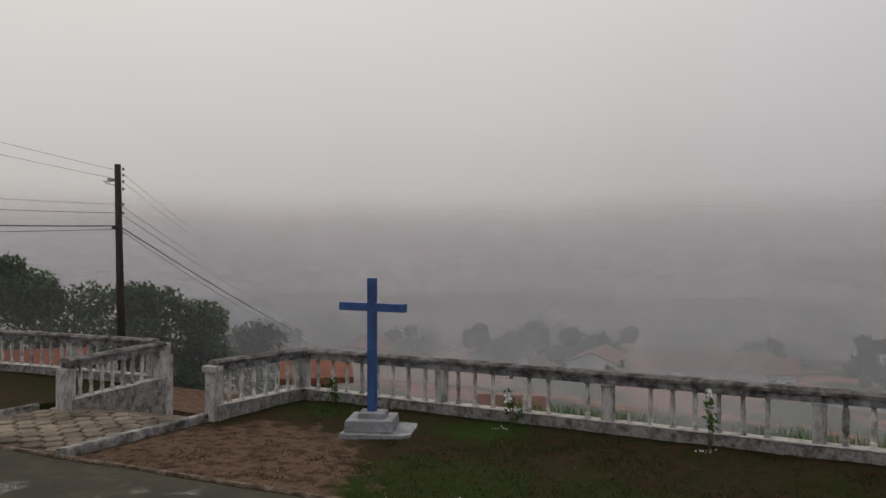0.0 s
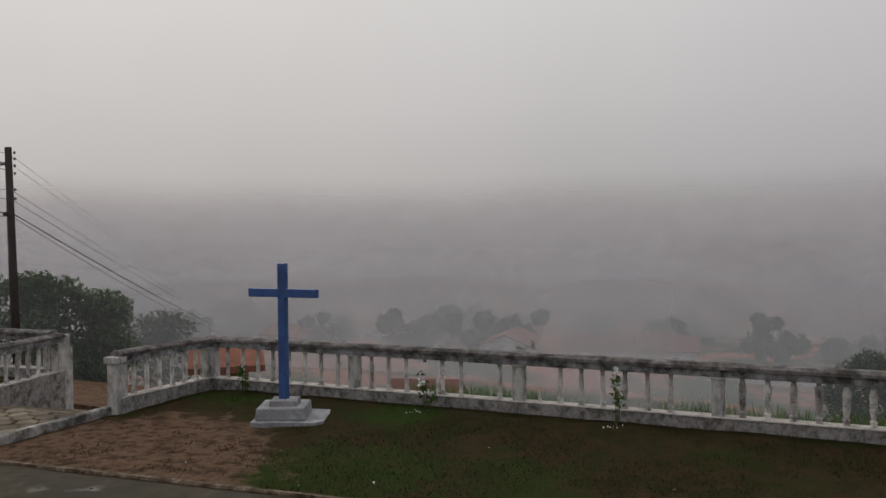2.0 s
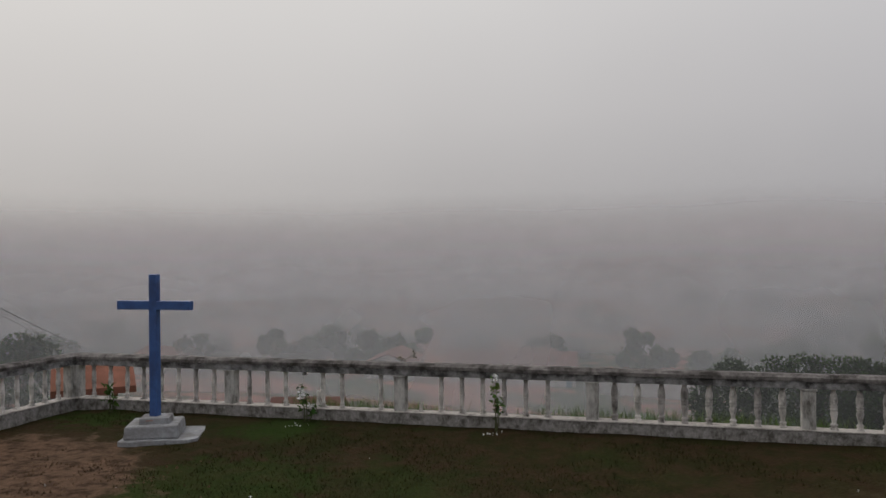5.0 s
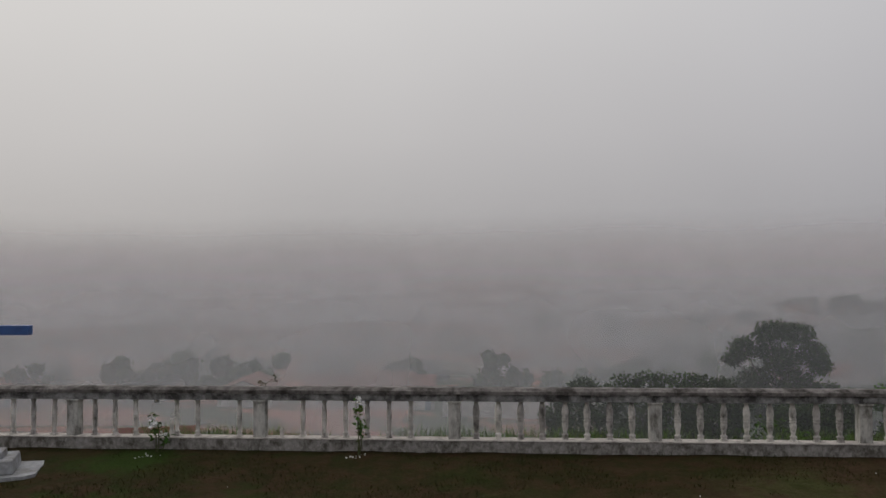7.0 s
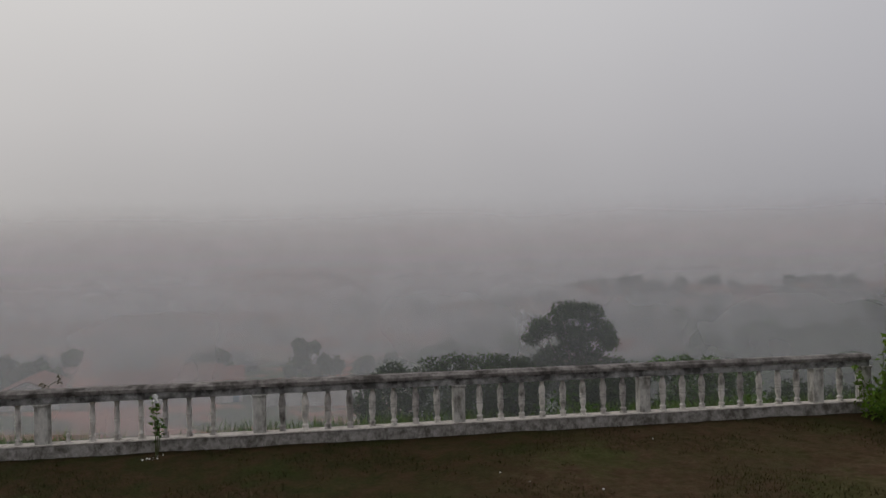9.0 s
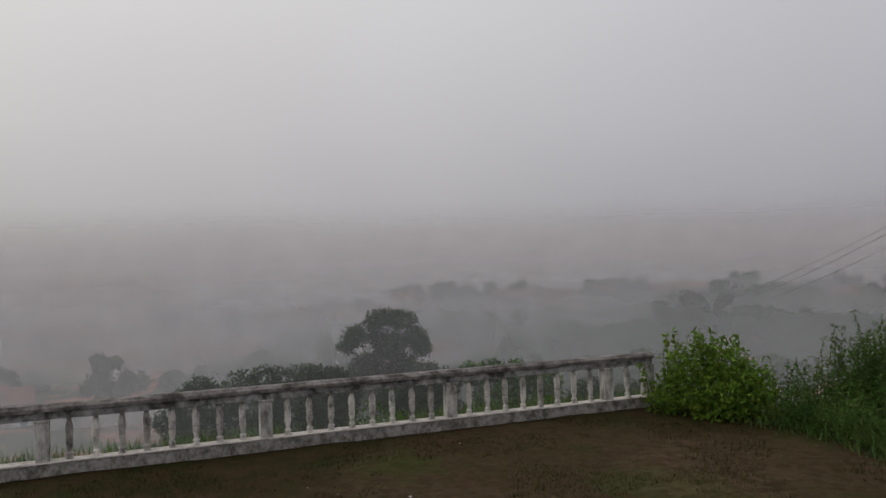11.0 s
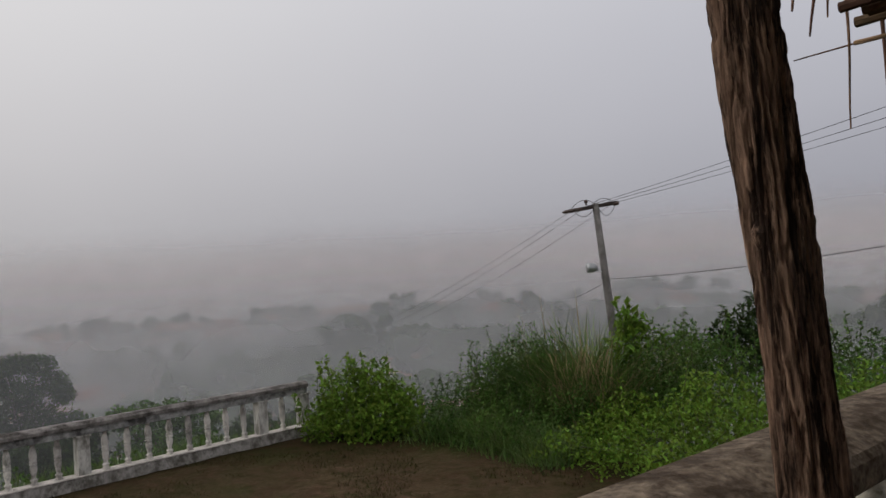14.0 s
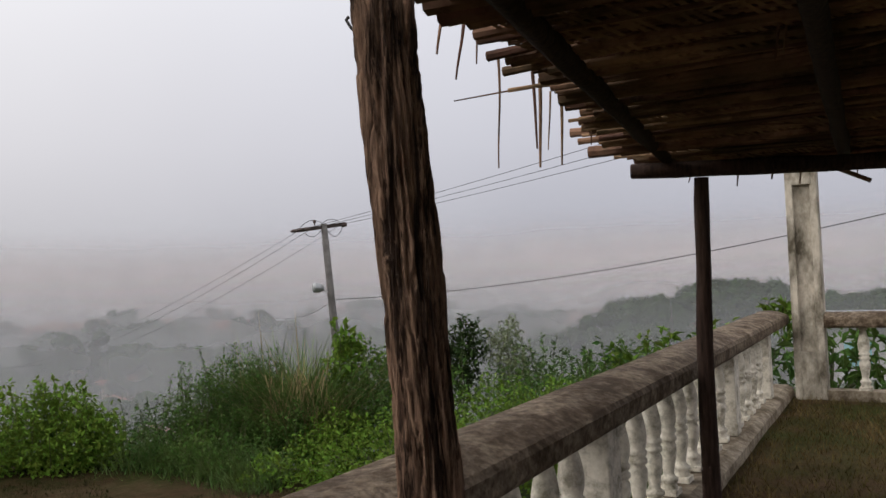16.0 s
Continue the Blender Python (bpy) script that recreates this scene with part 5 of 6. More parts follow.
shrub("shrub", "feathery grey-green shrub with fine leaves", [(10.9, 1.7, 0.75, 0.5), (11.3, 1.4, 1.0, 0.5), (10.75, 1.45, 0.40, 0.5), (11.2, 0.9, 0.65, 0.6), (11.6, 1.1, 0.9, 0.5), (11.0, 0.6, 0.3, 0.5)], (11.1, 1.2, -0.05), 0.06, 13000, M_leaf_mid, 16, 0.30, 0.3, sprigs=40)
shrub("shrub", "broad-leaved green sapling among the reeds", [(12.3, -0.10, 1.48, 0.30), (12.15, -0.02, 1.25, 0.30), (12.45, -0.2, 1.22, 0.32), (12.2, -0.1, 0.85, 0.35), (12.35, -0.1, 1.56, 0.20)], (12.3, -0.1, 0), 0.15, 460, M_leaf_bright, 9, 0.42, 0.8, sprigs=6)
shrub("weeds", "tangle of green weeds under the reeds", [(11.6, 0.2, 0.45, 0.6), (12.0, -0.6, 0.55, 0.65), (12.5, -0.9, 0.7, 0.7), (11.2, -0.2, 0.2, 0.55), (11.5, -1.0, 0.30, 0.6), (12.9, -1.2, 0.6, 0.7), (13.3, -0.4, 0.9, 0.6)], (11.8, -0.5, -0.05), 0.075, 10000, M_leaf_mid, 18, 0.45, 0.4, "weeds", sprigs=24)
shrub("creeper", "low bright green creeper spilling over the lawn edge", [(9.6, -0.6, 0.05, 0.40), (10.2, -0.9, 0.18, 0.5), (9.5, -1.5, 0.10, 0.45), (10.3, -1.8, 0.28, 0.55), (9.3, -2.4, 0.12, 0.5), (10.2, -2.8, 0.30, 0.6), (11.0, -2.0, 0.4, 0.65), (11.2, -3.0, 0.5, 0.7), (9.6, -3.4, 0.2, 0.55), (10.5, -3.8, 0.45, 0.6), (11.6, -3.9, 0.55, 0.65), (10.9, -0.8, 0.25, 0.55)], (10.3, -2.0, -0.05), 0.062, 17000, M_leaf_bright, 24, 0.62, 0.9, "creeper", sprigs=20)
shrub("weeds", "green weeds outside the near balustrade", [(12.0, -4.4, 0.95, 0.5), (12.6, -5.0, 1.0, 0.6), (13.4, -4.0, 0.15, 0.7), (13.8, -2.8, 0.1, 0.8), (14.6, -2.0, 0.0, 0.8), (15.2, -3.4, 0.0, 0.8), (11.4, -5.2, 0.9, 0.5)], (12.9, -4.0, 0.2), 0.09, 6500, M_leaf_mid, 18, 0.45, 0.4, "weeds", sprigs=26)
shrub("shrub", "shoots with oval leaves rising over the handrail", [(12.25, -4.9, 1.55, 0.22), (12.3, -5.15, 1.45, 0.22), (12.35, -5.7, 1.72, 0.22), (12.42, -6.5, 1.75, 0.22), (12.1, -4.45, 1.25, 0.2)], (12.2, -5.2, 0.8), 0.15, 160, M_leaf_bright, 8, 0.45, 0.5, sprigs=7)
shrub("shrub", "green plant with oval leaves by the column", [(12.0, -6.75, 1.5, 0.3), (12.3, -7.15, 1.55, 0.28), (11.6, -7.3, 1.2, 0.35), (12.2, -7.6, 1.15, 0.4), (11.5, -6.6, 1.2, 0.35)], (11.9, -7.0, 0.9), 0.16, 380, M_leaf_mid, 10, 0.45, 0.5, sprigs=5)
shrub("shrub", "dark fine-leaved shrub beyond the weeds", [(15.95, -0.45, 1.45, 0.22), (16.1, -0.65, 1.25, 0.30), (15.8, -0.15, 1.15, 0.32), (16.0, -0.5, 0.95, 0.40), (15.7, 0.15, 0.85, 0.32), (15.9, -0.3, 0.6, 0.5), (15.6, 0.55, 0.80, 0.26), (15.5, 0.95, 0.72, 0.22)], (15.9, -0.2, float(terrain(15.9, -0.2))), 0.12, 2100, M_leaf_dark, 16, 0.4, 0.9, sprigs=12)
shrub("shrub", "pale flowering shrub beyond the weeds", [(16.35, -1.25, 1.3, 0.33), (16.4, -1.15, 0.95, 0.42), (16.3, -1.4, 0.65, 0.40)], (16.4, -1.3, float(terrain(16.4, -1.3))), 0.075, 1300, M_leaf_pale, 9, 0.5, 0.4, sprigs=12)
shrub("shrub", "mid-green shrub beyond the weeds", [(16.5, -1.7, 0.65, 0.5), (16.7, -2.2, 0.45, 0.55), (16.9, -2.8, 0.3, 0.5), (15.9, -1.4, 0.1, 0.7), (16.4, -2.6, -0.1, 0.7), (17.3, -3.4, 0.4, 0.6)], (16.6, -2.1, float(terrain(16.6, -2.1))), 0.09, 3200, M_leaf_mid, 10, 0.45, 0.4, sprigs=14)

shrub("weeds", "low leafy weeds fringing the brown lawn", [(9.85, 1.75, 0.05, 0.35), (9.9, 1.2, 0.10, 0.40), (9.75, 0.65, 0.08, 0.40), (9.9, 0.1, 0.12, 0.42), (10.4, 1.3, 0.25, 0.45), (10.4, 0.5, 0.28, 0.50), (10.6, -0.1, 0.30, 0.5)], (10.1, 0.8, -0.05), 0.06, 7500, M_leaf_mid, 21, 0.5, 0.5, "weeds", sprigs=46)
shrub("sapling", "small dark sapling on the bank behind the shrubs", [(15.2, 5.1, -0.10, 0.20), (15.0, 5.2, -0.35, 0.22), (15.3, 5.0, -0.40, 0.25)], (15.2, 5.1, float(terrain(15.2, 5.1))), 0.10, 420, M_leaf_dark, 6, 0.5, 0.5, "sapling", sprigs=4)


def reeds():
    t = thing("tall_grass", (11.8, 0.6, -0.05), "clump of tall reedy grass, green and dry brown", "grass")
    n = 2100
    a, r = nrs.uniform(0, 6.28, n), nrs.uniform(0, 1, n) ** 0.6
    bases = np.stack([11.75 + 0.9 * r * np.cos(a), 0.45 + 0.9 * r * np.sin(a), np.full(n, -0.05)], 1)
    v, f = blade_arrays(bases, 1.85 * (1 - 0.38 * r) * nrs.uniform(0.75, 1.15, n), 0.021, 0.40, 0.85, 6)
    arrays("green_blades", v, f, M_reed, t)
    n = 1000
    a, r = nrs.uniform(0, 6.28, n), nrs.uniform(0.1, 1, n) ** 0.6
    bases = np.stack([11.65 + 0.8 * r * np.cos(a), 0.25 + 0.75 * r * np.sin(a), np.full(n, -0.05)], 1)
    v, f = blade_arrays(bases, 1.70 * (1 - 0.25 * r) * nrs.uniform(0.55, 1.1, n), 0.015, 0.40, 0.9, 6)
    arrays("dry_blades", v, f, M_dry, t, "dry brown bent blades")
    n = 60                                       # broken straws hanging down over the clump's front
    tops = np.stack([nrs.uniform(11.0, 11.5, n), nrs.uniform(-0.35, 0.65, n), nrs.uniform(0.7, 1.3, n)], 1)
    d = np.stack([nrs.normal(-0.05, 0.06, n), nrs.normal(0, 0.08, n), -nrs.uniform(0.35, 0.8, n)], 1)
    w = np.stack([np.full(n, 0.004), np.full(n, -0.012), np.zeros(n)], 1)
    v = np.stack([tops - w, tops + w, tops + d], 1).reshape(-1, 3)
    arrays("broken_straw", v, np.arange(3 * n).reshape(-1, 3), M_dry, t, "pale broken straws hanging down")
    n = 9
    a, r = nrs.uniform(0, 6.28, n), nrs.uniform(0, 1, n) ** 0.5
    bases = np.stack([11.55 + 0.5 * r * np.cos(a), 0.85 + 0.5 * r * np.sin(a), np.full(n, -0.05)], 1)
    v, f = blade_arrays(bases, 2.0 + 0 * r, 0.03, 0.12, 0.08, 5)
    arrays("seed_heads", v, f, M_dry, t, "dry upright seed stalks")


reeds()


def edge_grass():
    """Knee-high grass along the edge of the lawn."""
    n = 2600
    s = nrs.uniform(0, 1, n)
    x = 9.35 + 0.35 * np.sin(s * 5) + nrs.normal(0, 0.28, n) + 0.4
    y = 2.2 - 3.0 * s
    bases = np.stack([x, y, np.full(n, -0.03)], 1)
    v, f = blade_arrays(bases, 0.40 * np.clip((x - 8.9) * 1.6, 0.25, 1.2), 0.015, 0.5, 0.7, 4)
    ob = arrays("edge_grass", v, f, M_reed)
    tagged(ob, "knee-high green grass along the lawn's edge", "grass", kind="stuff")
    n = 9000
    x = nrs.uniform(-5, 10.5, n)
    y = 4.15 + 1.5 * nrs.uniform(0, 1, n) ** 1.5
    bases = np.stack([x, y, np.asarray(terrain(x, y)) + 0.02], 1)
    keep = noise_mask(x, y, 0.5) > -0.25
    v, f = blade_arrays(bases[keep], 0.26, 0.012, 0.4, 0.4, 3)
    ob = arrays("bank_grass", v, f, M_reed)
    tagged(ob, "green grass on the bank outside the balustrade", "grass", kind="stuff")


def noise_mask(x, y, s):
    return np.array([noise.noise(Vector((a * s, b * s, 2.0))) for a, b in zip(x, y)])


edge_grass()


def lawn_turf():
    n = 60000
    x, y = nrs.uniform(-8.2, 9.6, n), nrs.uniform(-3.5, 3.8, n)
    m = noise_mask(x, y, 0.8) + 0.5 * noise_mask(x, y, 3.0)
    dirt = np.exp(-(((x + 6.6) / 1.7) ** 2 + ((y - 0.3) / 1.8) ** 2))
    keep_y = y > WALK_Y(x) + 0.05
    green = np.exp(-(((x + 3.6) / 1.3) ** 2 + ((y - 0.8) / 1.5) ** 2))
    keep = (m + 1.2 * green - 2.2 * dirt > 0.0) & (keep_y | (x > -1.5))
    bases = np.stack([x, y, 0.042 + LAWN_RISE(x, y)], 1)[keep]
    v, f = blade_arrays(bases, 0.045, 0.009, 0.8, 0.6, 2)
    tagged(arrays("turf", v, f, M_turf), "short sparse turf on brown earth", "grass", kind="stuff")
    # clods on the bare earth
    n = 2600
    x, y = nrs.normal(-6.3, 1.0, n), nrs.normal(0.7, 0.75, n)
    ok = (x > -8.2) & (y > WALK_Y(x) + 0.08) & (noise_mask(x, y, 1.6) > -0.1)
    vs, fs = [], []
    for a, b in zip(x[ok], y[ok]):
        r = 0.007 + 0.026 * rnd.random() ** 3
        o = len(vs)
        for k in range(6):
            w = 6.283 * k / 6
            vs.append((a + r * math.cos(w) * rnd.uniform(0.7, 1.2), b + r * math.sin(w) * rnd.uniform(0.7, 1.2), 0.03))
        vs.append((a, b, 0.045 + r * 0.8))
        fs += [(o + k, o + (k + 1) % 6, o + 6) for k in range(6)]
    tagged(arrays("clods", vs, fs, M_soil), "small clods of dark earth", "soil", kind="stuff")
    # fallen petals
    pts = []
    for px, py, k, sp in ((-4.05, 3.35, 9, 0.09), (-1.3, 3.45, 9, 0.09), (0.3, 0.5, 4, 1.2), (-2.6, 1.4, 4, 1.4), (2.0, 1.0, 3, 1.5), (-3.9, 0.2, 3, 0.8), (4.5, 1.8, 5, 1.5)):
        for _ in range(k):
            pts.append((px + rnd.gauss(0, sp), min(3.75, py + rnd.gauss(0, sp * 0.7)), 0.065))
    pts = [(a, b, c + float(LAWN_RISE(a, b))) for a, b, c in pts]
    v, f = leaf_arrays(np.array(pts), 0.034, 0.8, 1.5, fold=0.2)
    tagged(arrays("petals", v, f, M_white_petal), "white petals fallen on the lawn", "petals", kind="stuff")
    # thin grass on the pavilion floor
    n = 16000
    x, y = nrs.uniform(4.5, 10.6, n), nrs.uniform(-9.5, -6.3, n)
    ok = y < np.array([RAIL_Y(a) for a in x]) - 0.2
    bases = np.stack([x, y, np.full(n, FLOOR - 0.005)], 1)[ok]
    v, f = blade_arrays(bases, 0.06, 0.008, 0.8, 0.6, 2)
    tagged(arrays("floor_grass", v, f, M_floor_turf), "short dry grass under the thatch", "grass", kind="stuff")


lawn_turf()


def flower_plant(at, h, lean, blooms):
    t = thing("flower_plant", at, "young rose plant with white flowers against the balustrade", "flower plant", "rose plants")
    b = Vector(at)
    bm = bmesh.new()
    sets, heads = [], []
    for k in range(3):
        tip = b + Vector((lean * h * (k - 0.6), rnd.uniform(-0.05, 0.05), h * (1 - 0.2 * k)))
        mid = b.lerp(tip, 0.5) + Vector((0.02, 0.02, 0))
        tube(bm, [b, mid, tip], [0.009, 0.007, 0.004], 6)
        pts = np.array([list(mid.lerp(tip, s)) for s in np.linspace(0.2, 1, 16)]) + nrs.normal(0, 0.03, (16, 3))
        sets.append(leaf_arrays(pts, 0.085, 0.6, 0.4))
        heads.append(tip)
    part("stem", bm, M_stem, t)
    v, f = merge(sets)
    arrays("leaves", v, f, M_leaf_mid, t)
    for k in range(blooms):
        c = heads[k % 3] + Vector((rnd.uniform(-0.06, 0.06), -0.03, rnd.uniform(-0.05, 0.05)))
        v, f = leaf_arrays(cloud_points([(*c, 0.025)], 16, 0.3), 0.05, 0.9, 0.2, out_from=np.array(c))
        arrays("flower", v, f, M_white_petal, t, "white open flower")


flower_plant((-4.05, 3.62, 0), 0.62, 0.16, 3)
flower_plant((-1.27, 3.60, 0), 0.86, 0.04, 1)
flower_plant((-7.3, 3.60, 0), 0.60, 0.06, 0)


# ---- houses in the valley ----
def house(name, label, w, d, h, roof_h, wall_mat, n_win, group="valley houses", door=True):
    t = thing(name, (0, 0, 0), label, "house", group)
    bm = bmesh.new()
    v = [bm.verts.new(p) for p in ((-w / 2, -d / 2, -2), (w / 2, -d / 2, -2), (w / 2, d / 2, -2), (-w / 2, d / 2, -2), (-w / 2, -d / 2, h), (w / 2, -d / 2, h), (w / 2, d / 2, h), (-w / 2, d / 2, h), (-w / 2, 0, h + roof_h - 0.05), (w / 2, 0, h + roof_h - 0.05))]
    for f in ((0, 1, 5, 4), (2, 3, 7, 6), (1, 2, 6, 9, 5), (3, 0, 4, 8, 7)):
        bm.faces.new([v[i] for i in f])
    part("wall", bm, wall_mat, t)
    bm = bmesh.new()
    o, k = 0.4, roof_h / (d / 2)
    for s in (-1, 1):
        a = [(-w / 2 - o, 0, h + roof_h), (w / 2 + o, 0, h + roof_h), (w / 2 + o, s * (d / 2 + o), h - o * k), (-w / 2 - o, s * (d / 2 + o), h - o * k)]
        up = [bm.verts.new((x, y, z + 0.16)) for x, y, z in a]
        lo = [bm.verts.new(p) for p in a]
        bm.faces.new(up if s < 0 else up[::-1])
        bm.faces.new(lo[::-1] if s < 0 else lo)
        for i in range(4):
            bm.faces.new((up[i], up[(i + 1) % 4], lo[(i + 1) % 4], lo[i]))
    part("roof", bm, M_tile, t, "clay tile roof")
    for i in range(n_win):
        x = -w / 2 + w * (i + 0.7) / (n_win + 0.6)
        bm = bmesh.new()
        box(bm, (x, -d / 2 - 0.01, h * 0.55), (1.0, 0.10, 1.0))
        part("window", bm, M_window, t)
    if door:
        bm = bmesh.new()
        box(bm, (w / 2 - 1.0, -d / 2 - 0.01, 0.8), (0.9, 0.10, 2.5))
        part("door", bm, M_door, t)
    return t


protos = [house("house", "low white house with red tile roof, faint in fog", 11, 8, 3.0, 1.6, M_wall, 3), house("house", "small limewashed house with tile roof, faint in fog", 8, 7, 2.8, 1.4, M_wall, 2),
          house("house", "long low building with tile roof, faint in fog", 20, 8, 3.2, 1.7, M_wall, 5)]
hr = random.Random(5)
spots = []
tries = 0
while len(spots) < 74 and tries < 4000:
    tries += 1
    az, dist = radians(hr.uniform(-62, 52)), hr.uniform(120, 330)
    if az < radians(-22) and dist < 200:
        continue
    x, y = 1 + dist * math.sin(-az), -7 + dist * math.cos(az)
    if x > 60 and y < 60:
        continue
    if all((x - a) ** 2 + (y - b) ** 2 > 15 ** 2 for a, b in spots):
        spots.append((x, y))
for i, (x, y) in enumerate(spots):
    m = pose(x, y, float(terrain(x, y)), 0, 0, hr.choice((0, 90, 20, 110, -15)) + hr.uniform(-8, 8))
    if i < 3:
        protos[i].matrix_basis = m
    else:
        copy_thing(protos[hr.choice((0, 0, 1, 1, 2))], m)


def long_wall(p0, p1, h, label):
    t = thing("boundary_wall", (*p0, float(terrain(*p0))), label, "wall")
    bm = bmesh.new()
    z = float(terrain((p0[0] + p1[0]) / 2, (p0[1] + p1[1]) / 2))
    sweep(bm, [(-0.15, z - 2), (0.15, z - 2), (0.15, z + h), (-0.15, z + h)], (*p0, 0), (*p1, 0), 8, 0.02)
    part("panel", bm, M_wall, t)


long_wall((-6, 187), (18, 186), 3.0, "long white boundary wall in the misty valley")
long_wall((-9, 110), (8, 108), 2.6, "white boundary wall below the terrace, misty")
# orange house just below the terrace corner
oh = house("house", "orange painted house below the terrace corner", 1.1, 1.6, 1.8, 0.28, M_orange, 0, "houses below the terrace", False)
oh.matrix_basis = pose(-13.0, 10.4, -2.5, 0, 0, 40)
oh2 = house("house", "orange painted house behind the side lawn", 1.2, 1.8, 2.4, 0.25, M_orange, 0, "houses below the terrace", False)
oh2.matrix_basis = pose(-17.9, 5.7, -2.65, 0, 0, 50)
rh = house("house", "small tiled hut on the slope", 1.5, 1.6, 1.2, 0.45, M_wall, 0, "houses below the terrace", False)
rh.matrix_basis = pose(-9.6, 16.0, -3.75, 0, 0, 15)
ph = house("house", "pale house with turquoise window frames beyond the column", 7, 6, 2.4, 0.35, M_wall, 0, "houses beyond the column")
next(c for c in ph.children if c.name.startswith("roof")).data.materials[0] = M_cement
bm = bmesh.new()
for yy in (-1.6, 0.2, 2.0):
    box(bm, (yy, -3.03, 1.1), (1.1, 0.12, 1.1), 0, 0.02)
part("window", bm, M_aqua, ph, "turquoise window shutters")
ph.matrix_basis = pose(44.5, -10.0, -2.8, 0, 0, -92)


def far_woods():
    r = random.Random(9)
    sets, cores = [], []
    bm = bmesh.new()
    bmesh.ops.create_icosphere(bm, subdivisions=2, radius=1.0)
    ball = np.array([v.co[:] for v in bm.verts])
    ball_faces = np.array([[v.index for v in f.verts] for f in bm.faces])
    bm.free()
    def blob(x, y, rad, hh, cnt, leaf, wide=1.1):
        z = float(terrain(x, y))
        cl = [(x + r.uniform(-1, 1) * rad * wide, y + r.uniform(-1, 1) * rad * wide, z + hh * r.uniform(0.3, 0.9), rad * r.uniform(0.28, 0.5)) for _ in range(9)]
        sets.append(leaf_arrays(cloud_points(cl, cnt, 0.8), leaf, 0.7, 0.4))
        for c in cl:                             # the dense inner foliage
            lump = 1 + 0.16 * nrs.uniform(-1, 1, (len(ball), 1))
            cores.append((np.array(c[:3]) + ball * lump * c[3] * 0.86, ball_faces))
    for _ in range(150):                        # among the houses
        az, dist = radians(r.uniform(-66, 56)), r.uniform(125, 330)
        x, y = 1 + dist * math.sin(-az), -7 + dist * math.cos(az)
        if any((x - a) ** 2 + (y - b) ** 2 < 60 for a, b in spots):
            continue
        blob(x, y, r.uniform(2.5, 5.5), r.uniform(4, 8), 520, 0.5)
    for _ in range(250):                        # clumps on the near right slope
        az, dist = radians(r.uniform(-72, -8)), r.uniform(85, 240)
        x, y = 1 + dist * math.sin(-az), -7 + dist * math.cos(az)
        if any((x - a) ** 2 + (y - b) ** 2 < 60 for a, b in spots):
            continue
        blob(x, y, r.uniform(3.0, 6.5), r.uniform(1.5, 3.6), 700, 0.32)
    for _ in range(120):                        # the wooded spur
        x, y = r.uniform(66, 112), r.uniform(-34, 30)
        z = float(terrain(x, y))
        top = -0.2 - 0.10 * max(0, y - 4) - 0.012 * (y - 4) ** 2 * (y > 4) + 0.03 * max(0, -y) + r.uniform(-1.3, 0.3)
        blob(x, y, r.uniform(2.2, 3.4), max(1.2, top - z - 1.6), 1500, 0.26)
    v, f = merge(sets)
    cv, cf = merge(cores)
    v, f = np.concatenate([v, cv]), f.tolist() + (cf + len(v)).tolist()
    tagged(arrays("far_woods", v, f, M_leaf_dark), "dark woods and scattered trees across the misty valley", "woods", kind="stuff")


far_woods()


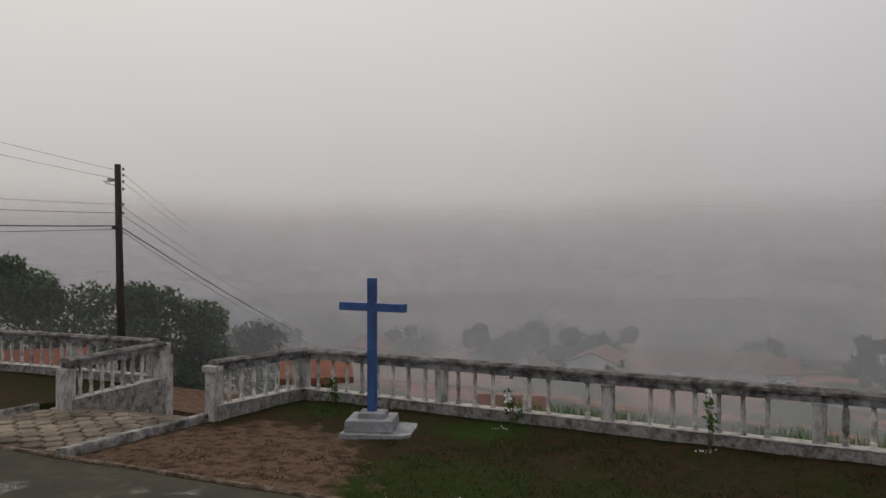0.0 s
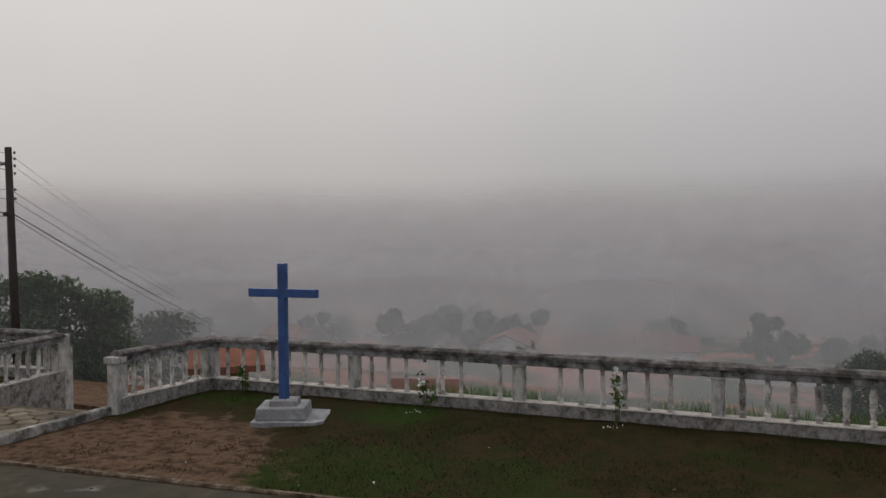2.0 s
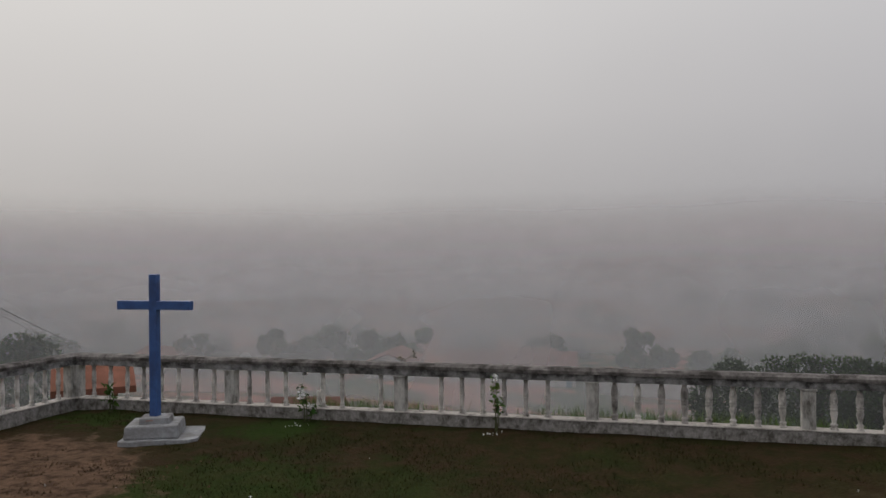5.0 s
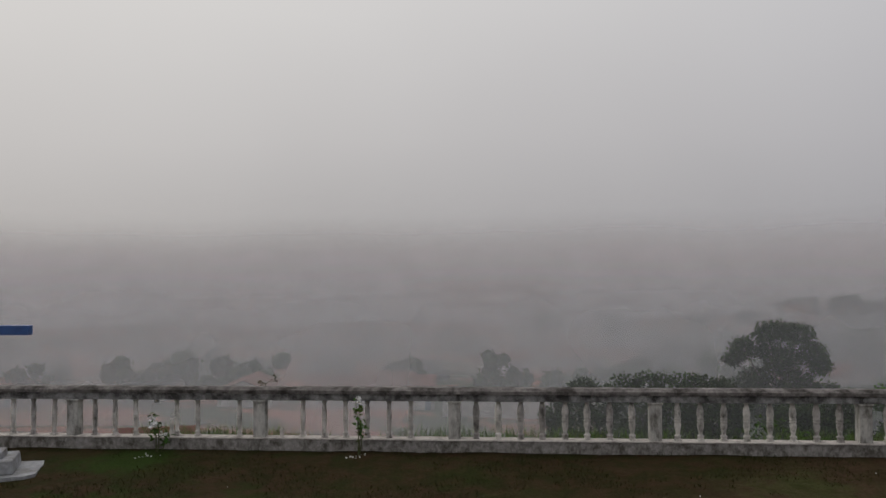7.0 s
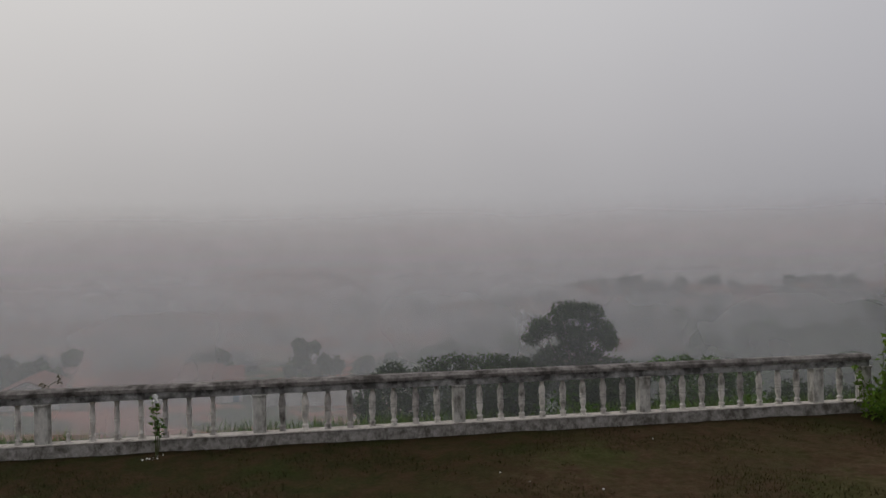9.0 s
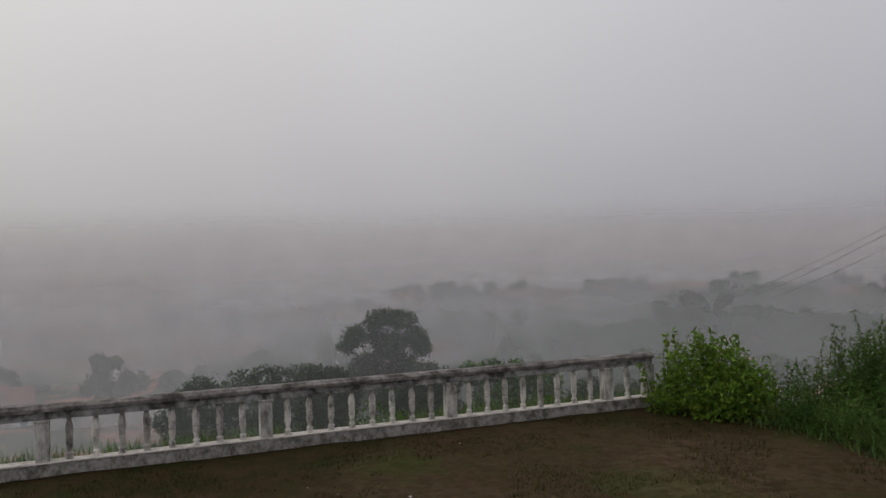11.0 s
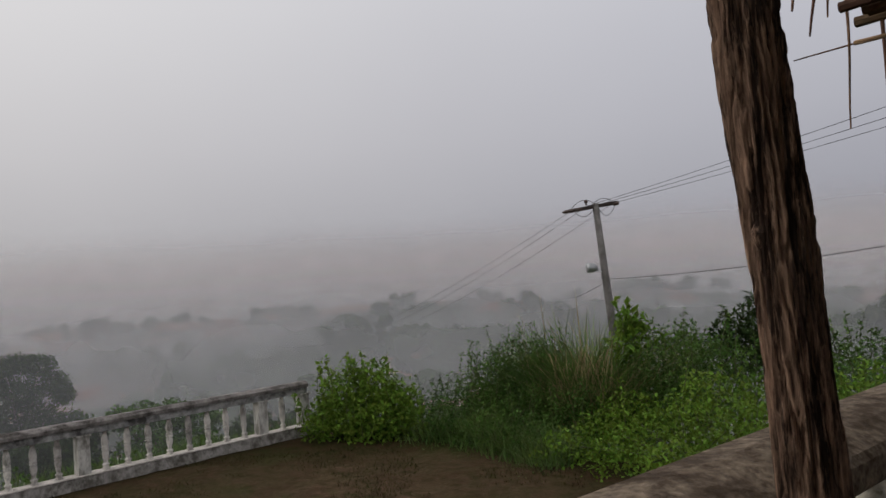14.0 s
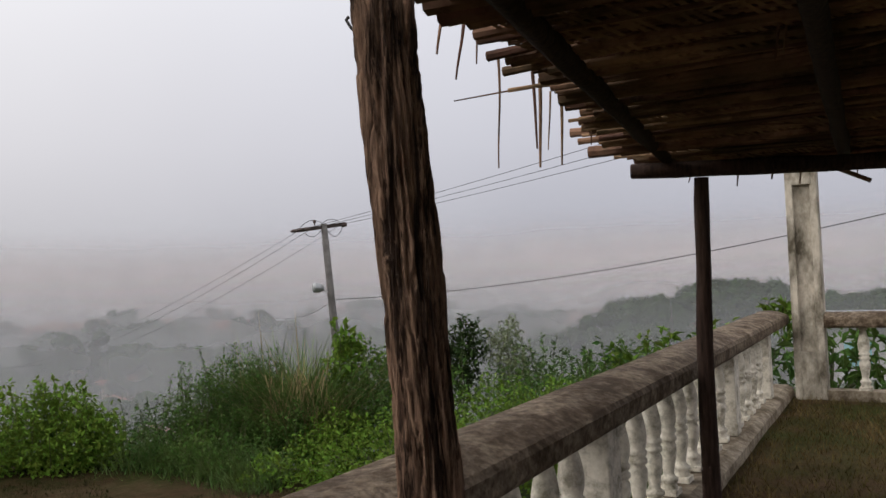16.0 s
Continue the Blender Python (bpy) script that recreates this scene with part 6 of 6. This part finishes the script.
# ---- fog haze over the valley, painted on curved sheets ----
def fog_sheet(radius, amount, top, low, a0, a1, tone):
    vs, fs = [], []
    n, m = 90, 8
    for i in range(n + 1):
        a = radians(a0 + (a1 - a0) * i / n)
        rr = radius * (1 + 0.05 * math.sin(a * 5 + radius))
        for j in range(m + 1):
            z = -34 + (top + 34) * j / (m - 1) if j < m else 0.6 * radius + 10
            vs.append((1 + rr * math.sin(-a), -7 + rr * math.cos(a), z))
    for i in range(n):
        for j in range(m):
            k = i * (m + 1) + j
            fs.append((k, k + m + 1, k + m + 2, k + 1))
    ob = arrays("fog_sheet", vs, fs, haze_material("fog", amount, top, low, tone, -23 * (1 - math.exp(-radius / 72)) - 1 - (30 if radius > 300 else 0), max(2.5, 0.03 * radius)))
    for p in ob.data.polygons:
        p.use_smooth = True
    tagged(ob, "curved sheet painted as grey morning fog haze over the valley", "fog", kind="structure")


# farther sheets get a paler tone: haze brightening with distance, put into their colour
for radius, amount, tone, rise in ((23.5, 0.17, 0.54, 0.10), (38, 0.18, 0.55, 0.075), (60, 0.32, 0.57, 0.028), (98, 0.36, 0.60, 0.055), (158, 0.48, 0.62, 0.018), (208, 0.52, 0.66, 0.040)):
    fog_sheet(radius, amount, 2.8 + radius * rise, -radius * 0.06, -128, 92, tone)
# opaque last sheet hides the far ground; its pale colour is the horizon haze
fog_sheet(420, 1.0, 36, 2, -128, 92, 0.80)


# ---- stone pavers of the path ----
def pavers():
    bm = bmesh.new()
    top = [bm.verts.new((0.158 * math.cos(math.pi / 3 * k), 0.158 * math.sin(math.pi / 3 * k), 0.0)) for k in range(6)]
    mid = [bm.verts.new((0.170 * math.cos(math.pi / 3 * k), 0.170 * math.sin(math.pi / 3 * k), -0.012)) for k in range(6)]
    low = [bm.verts.new((0.170 * math.cos(math.pi / 3 * k), 0.170 * math.sin(math.pi / 3 * k), -0.05)) for k in range(6)]
    bm.faces.new(top)
    for k in range(6):
        n = (k + 1) % 6
        bm.faces.new((mid[k], mid[n], top[n], top[k]))
        bm.faces.new((low[k], low[n], mid[n], mid[k]))
    me = bpy.data.meshes.new("paver")
    bm.normal_update()
    bm.to_mesh(me)
    bm.free()
    me.materials.append(M_paver)
    r = random.Random(3)
    k = 0
    for i in range(11):
        x = -11.05 + 0.262 * i
        for j in range(26):
            y = 4.3 - 0.303 * j + (0.15 if i % 2 else 0)
            if x > -8.55 or y < -0.46 or k >= 300:
                continue
            ob = new("paver", me)
            ob.parent = path
            tilt = -math.degrees(math.atan(0.26)) if y > 1.5 else 0
            ob.matrix_basis = pose(x + r.uniform(-0.012, 0.012), y + r.uniform(-0.012, 0.012), path_z(y) + r.uniform(-0.008, 0.008), tilt + r.uniform(-1.5, 1.5), r.uniform(-1.5, 1.5), r.uniform(-5, 5)) @ Matrix.Diagonal((r.uniform(0.88, 0.97), r.uniform(0.88, 0.97), 1, 1))
            k += 1


pavers()
